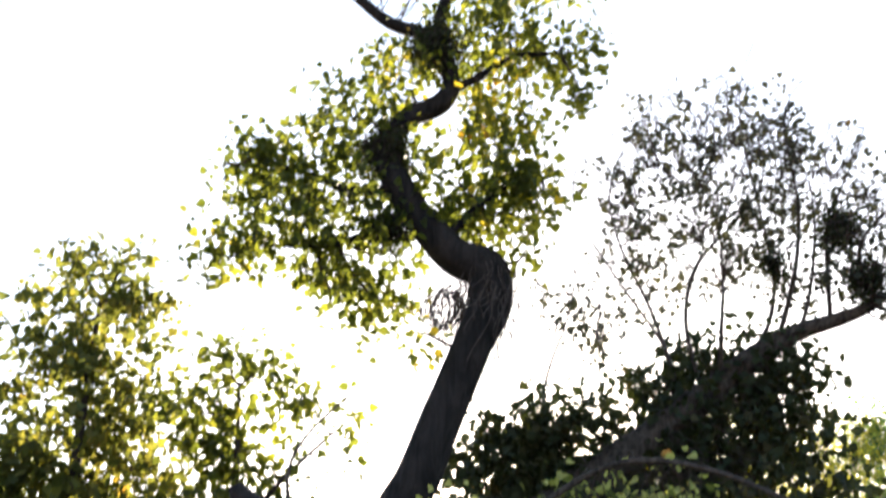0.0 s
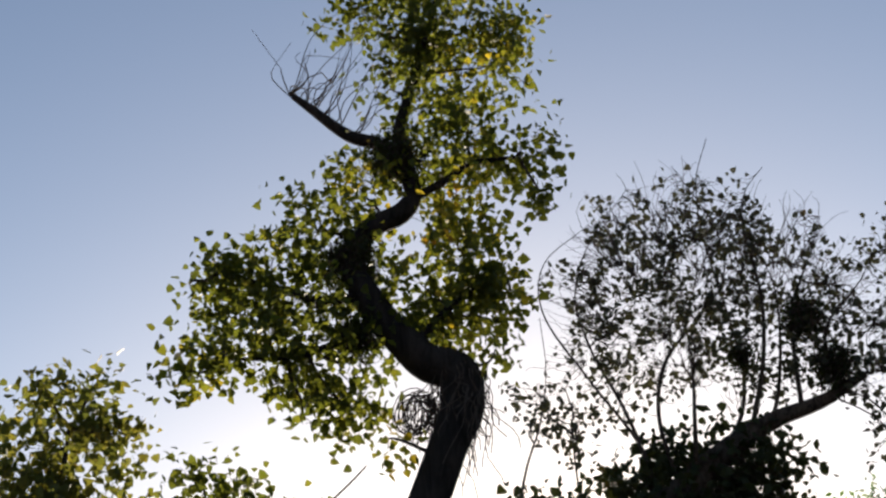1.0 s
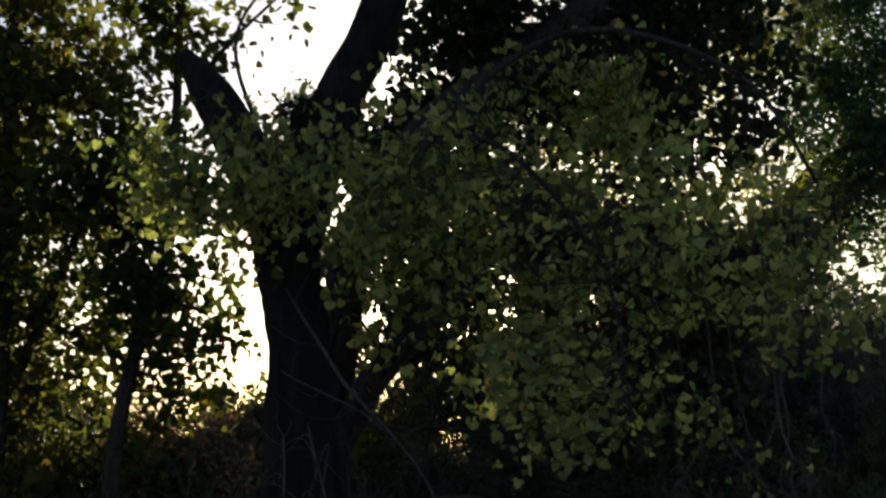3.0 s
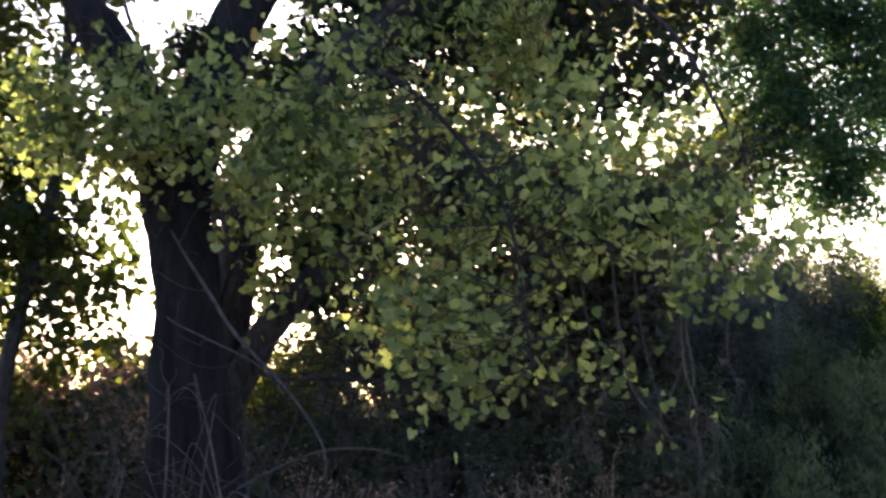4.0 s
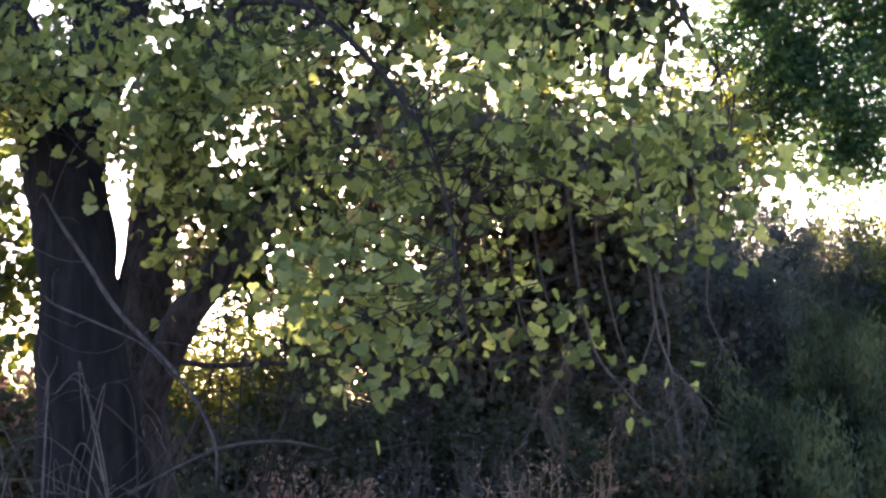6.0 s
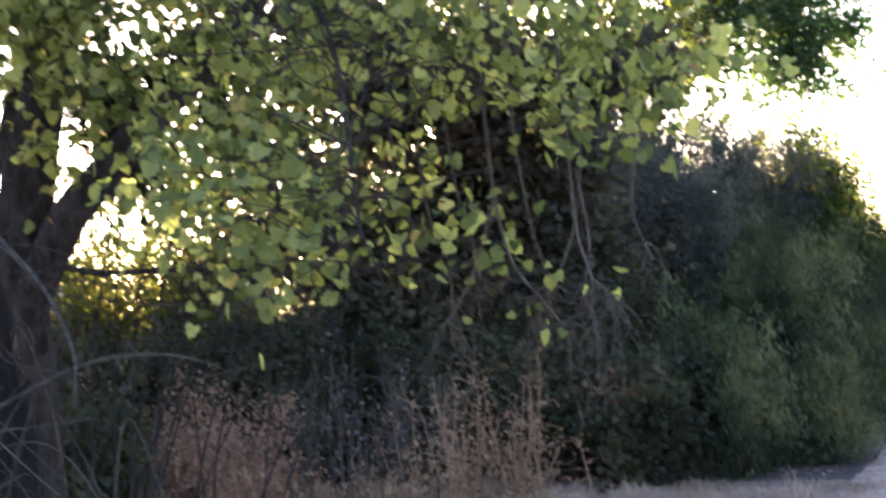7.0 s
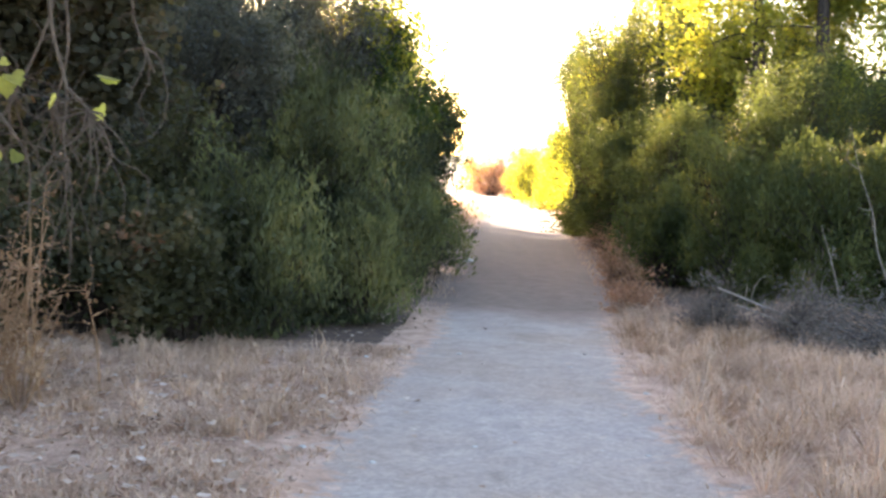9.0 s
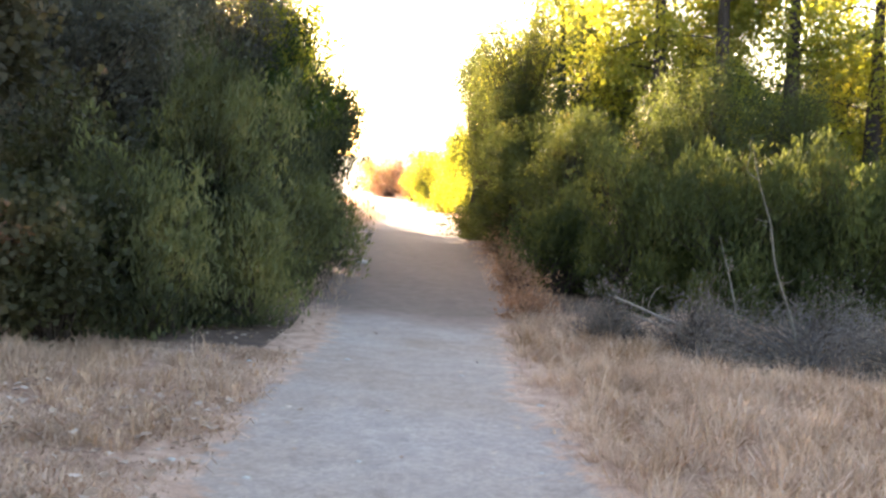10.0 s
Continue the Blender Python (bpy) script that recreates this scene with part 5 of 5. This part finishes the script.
def litter(x0, x1, y0, y1, count, size, lift=0.012):
    x, y = rng.uniform(x0, x1, count), rng.uniform(y0, y1, count)
    on = np.abs(x - trail_mid(y)) < trail_half(y)
    keep = ~on | (rng.uniform(0, 1, count) < 0.03)
    x, y = x[keep], y[keep]
    n = len(x)
    buf = Buf()
    leaves(buf, np.stack([x, y, height(x, y) + np.where(on[keep], 0.02, lift)], -1), np.stack([rng.normal(size=n), rng.normal(size=n), rng.normal(size=n) * 0.15], -1), size * rng.uniform(0.5, 1.3, n), DELTA, np.array([0, 0, 1.0]), 0.85)
    tagged(part("leaf_litter", buf, litter_leaf, None), "curled brown and bleached fallen leaves", "litter", kind="stuff")


litter(-7, 5, 6.5, 16, 6000, 0.042)
litter(-6, -1.4, 7.0, 11.0, 900, 0.06, 0.05)


def weed(x, y, h, stalks, label, mat=None):
    """A clump of dry upright weed stalks with side twigs and dried leaf strips."""
    z0 = float(height(x, y))
    top = thing("dry_weed", (x, y, z0), label, "weed", "dead weeds beside the trail")
    strips = Buf()
    for k in range(stalks):
        b = Buf()
        base = np.array([x, y, z0 - 0.03]) + rng.normal(0, 0.16, 3) * np.array([1, 1, 0])
        tip = base + np.array([rng.normal(0, 0.17), rng.normal(0, 0.15), h * rng.uniform(0.5, 1.12)])
        u = np.linspace(0, 1, 8)[:, None]
        P = base * (1 - u) + tip * u + rng.normal(0, 0.03, 3) * np.sin(np.pi * u)
        tubes(b, P[None], np.linspace(0.009, 0.0035, 8)[None], 4)
        st = P[rng.integers(3, 8, 9)]
        en = st + np.stack([rng.normal(0, 0.1, 9), rng.normal(0, 0.1, 9), rng.uniform(0.0, 0.22, 9)], -1)
        tubes(b, reach(st, en, 0.1, 4), np.linspace(0.0035, 0.0014, 4)[None].repeat(9, 0), 3)
        part("stalk", b, mat or weed_brown, top)
        e = np.repeat(np.concatenate([en, P[3:]]), 2, 0)
        e = (e + rng.normal(0, 0.025, e.shape))[:: 5 if mat else 1]
        leaves(strips, e, rng.normal(size=e.shape) + np.array([0, 0, 0.5]), rng.uniform(0.02, 0.06, len(e)), OVAL)
    part("seed_mass", strips, grey_dead if mat else weed_brown, top, kind="stuff")


for x, y, h, n in ((-4.12, 10.0, 1.0, 11), (-3.9, 10.15, 1.1, 12), (-3.66, 10.2, 1.2, 11), (-3.98, 9.75, 0.95, 11), (-3.5, 9.95, 0.6, 10), (-4.3, 9.5, 0.45, 12), (-4.7, 9.3, 0.45, 12), (-3.3, 10.1, 1.25, 3)):
    weed(x, y, h, n, "tall tan dead weed stalks with dried seed heads")
for x, y, h, n in ((-4.5, 10.15, 1.1, 9), (-4.85, 9.9, 1.15, 10), (-5.2, 9.7, 1.05, 9), (-5.5, 10.1, 1.1, 9), (-5.0, 10.6, 1.2, 10), (-5.4, 10.9, 1.25, 11), (-5.8, 10.6, 1.1, 10), (-5.2, 11.4, 1.3, 10), (-4.6, 11.2, 1.15, 9)):
    weed(x, y, h, n, "thin grey dead weed stalks", hanging_bark)
for x, y, r, h in ((-5.9, 8.9, 0.6, 1.0), (-6.6, 8.7, 0.65, 1.05), (-6.4, 9.6, 0.75, 1.15), (-7.2, 9.3, 0.85, 1.15), (-5.7, 9.4, 0.6, 0.95), (-6.9, 10.6, 0.8, 1.1), (-8.0, 10.2, 0.9, 1.1), (-5.3, 8.7, 0.5, 0.65), (-4.9, 8.5, 0.45, 0.5)):
    shrub("dead_brush", x, y, r, h, russet_leaf, "russet dead brush with dry clinging leaves", "dead brush near the tree", plumes=150, per=30, size=0.04, upright=0.3, stem=pale_twig)
for x, y, r, h in ((-7.08, 7.38, 0.6, 2.19), (-6.63, 7.77, 0.6, 2.15)):
    shrub("dead_brush", x, y, r, h, russet_leaf, "tall russet dead brush under the young cottonwood", "dead brush near the tree", plumes=200, per=34, size=0.05, upright=0.3, stem=twig_bark)


def arching_canes():
    top = thing("bramble_thicket", (-3.95, 4.95, 0), "bare grey bramble canes arching beside the trunk", "bramble")
    for k in range(84):
        x0, y0 = -3.85 + rng.normal(0, 0.24), 5.0 + rng.normal(0, 0.18)
        a = math.pi + rng.normal(0, 0.5) if rng.uniform() < 0.6 else rng.uniform(0, 6.28)
        w, h, tail = rng.uniform(0.15, 0.9), rng.uniform(0.9, 1.8), rng.uniform(0.45, 0.95)
        c, d = w * math.cos(a), 0.6 * w * math.sin(a)
        bend = rng.normal(0, 0.11, (4, 3))
        pts = np.array([(x0, y0, 0), (x0 + 0.12 * c, y0 + 0.12 * d, h * 0.6), (x0 + 0.5 * c, y0 + 0.5 * d, h), (x0 + 1.25 * c, y0 + d, h * tail)]) + bend * np.array([[0.3], [1], [1], [1]])
        pts[0, 2] = 0
        b = Buf()
        r = rng.uniform(0.002, 0.0065)
        P = limb(b, pts, [r, r * 0.9, r * 0.6, 0.0015], 5, 0.07, 0.06)
        st = P[rng.integers(5, len(P) - 1, 3)]
        en = st + rng.normal(0, 0.14, st.shape)
        tubes(b, reach(st, en, 0.12, 6), np.linspace(0.003, 0.001, 6)[None].repeat(3, 0), 3)
        part("cane", b, hanging_bark if k % 5 < 3 else twig_bark, top)


arching_canes()


def fallen_branch(pts, r, label, name="fallen_branch"):
    wood = pale_wood if name == "fallen_branch" else dead_bark
    top = thing(name, pts[0], label, "branch", "dead branches in the grass")
    b = Buf()
    P = limb(b, pts, r, 8, 0.06, 0.08)
    part("stem", b, wood, top, smooth=True)
    for k in range(6):
        b = Buf()
        s = P[rng.integers(3, len(P) - 2)][None]
        e = s + rng.normal(0, 0.11, s.shape) + np.array([-0.06, 0, 0.12])
        tubes(b, reach(s, e, 0.1, 6), np.linspace(0.005, 0.0015, 6)[None], 4)
        part("twig", b, wood, top)


fallen_branch([(3.0, 13.9, 0.02), (2.35, 14.3, 0.22), (1.55, 14.8, 0.5)], [0.02, 0.018, 0.009], "bleached grey fallen branch leaning in the grass")
fallen_branch([(3.4, 13.8, 0.02), (2.5, 14.2, 0.12), (1.7, 14.6, 0.36)], [0.016, 0.013, 0.007], "bleached grey fallen branch lying in the grass")
fallen_branch([(3.1, 13.9, 0.0), (2.98, 13.9, 0.45), (2.8, 13.95, 0.95), (2.74, 13.98, 1.3), (2.6, 14.0, 1.7), (2.5, 14.0, 2.1)], [0.012, 0.01, 0.007, 0.005, 0.002], "bare pale sapling stem leaning out of the brush", "dead_sapling")
fallen_branch([(2.7, 14.4, 0.0), (2.58, 14.4, 0.6), (2.42, 14.45, 1.15)], [0.012, 0.009, 0.003], "thin bare sapling stem standing by the brush", "dead_sapling")
for x, y, r, h in ((0.95, 16.8, 0.3, 0.25), (1.15, 19.5, 0.35, 0.35), (1.35, 22.0, 0.4, 0.45), (1.5, 25.0, 0.5, 0.6), (1.55, 28.3, 0.6, 0.9)):
    shrub("dead_brush", x, y, r, h, russet_leaf, "low brown dead brush along the trail edge", "dead brush in the verge", plumes=110, per=24, size=0.035, upright=0.4, length=0.25, stem=dead_wood)
for x, y, r, h in ((1.6, 15.1, 0.5, 0.22), (3.0, 13.4, 0.9, 0.26), (3.9, 13.0, 0.95, 0.3), (4.9, 13.4, 1.0, 0.3), (3.5, 14.6, 0.9, 0.28), (4.5, 14.8, 1.0, 0.3), (5.6, 14.2, 1.0, 0.3), (2.3, 14.4, 0.5, 0.4)):
    shrub("dead_brush", x, y, r, h, grey_dead, "low grey-brown dead brush among the grass", "dead brush in the verge", plumes=300, per=26, size=0.035, shape=NARROW, upright=0.1, length=0.3, stem=pale_twig)


def stone(x, y, s):
    bm = bmesh.new()
    bmesh.ops.create_icosphere(bm, subdivisions=2, radius=s)
    for v in bm.verts:
        v.co *= 1 + 0.25 * noise.noise(v.co * 2.2 / s + Vector((x, y, 0)))
        v.co.z *= 0.55
    me = bpy.data.meshes.new("stone")
    bm.to_mesh(me)
    bm.free()
    me.materials.append(stone_mat)
    ob = new("stone", me)
    ob.location = (x, y, float(height(x, y)) + s * 0.3)
    tagged(ob, "small pale stone lying at the trail", "stone", "pale stones")


stone(-1.03, 23.2, 0.10)
for k in range(26):
    y = rng.uniform(7.5, 15)
    stone(float(trail_mid(y) + rng.uniform(-1.5, 1.4)), float(y), float(rng.uniform(0.012, 0.03)))
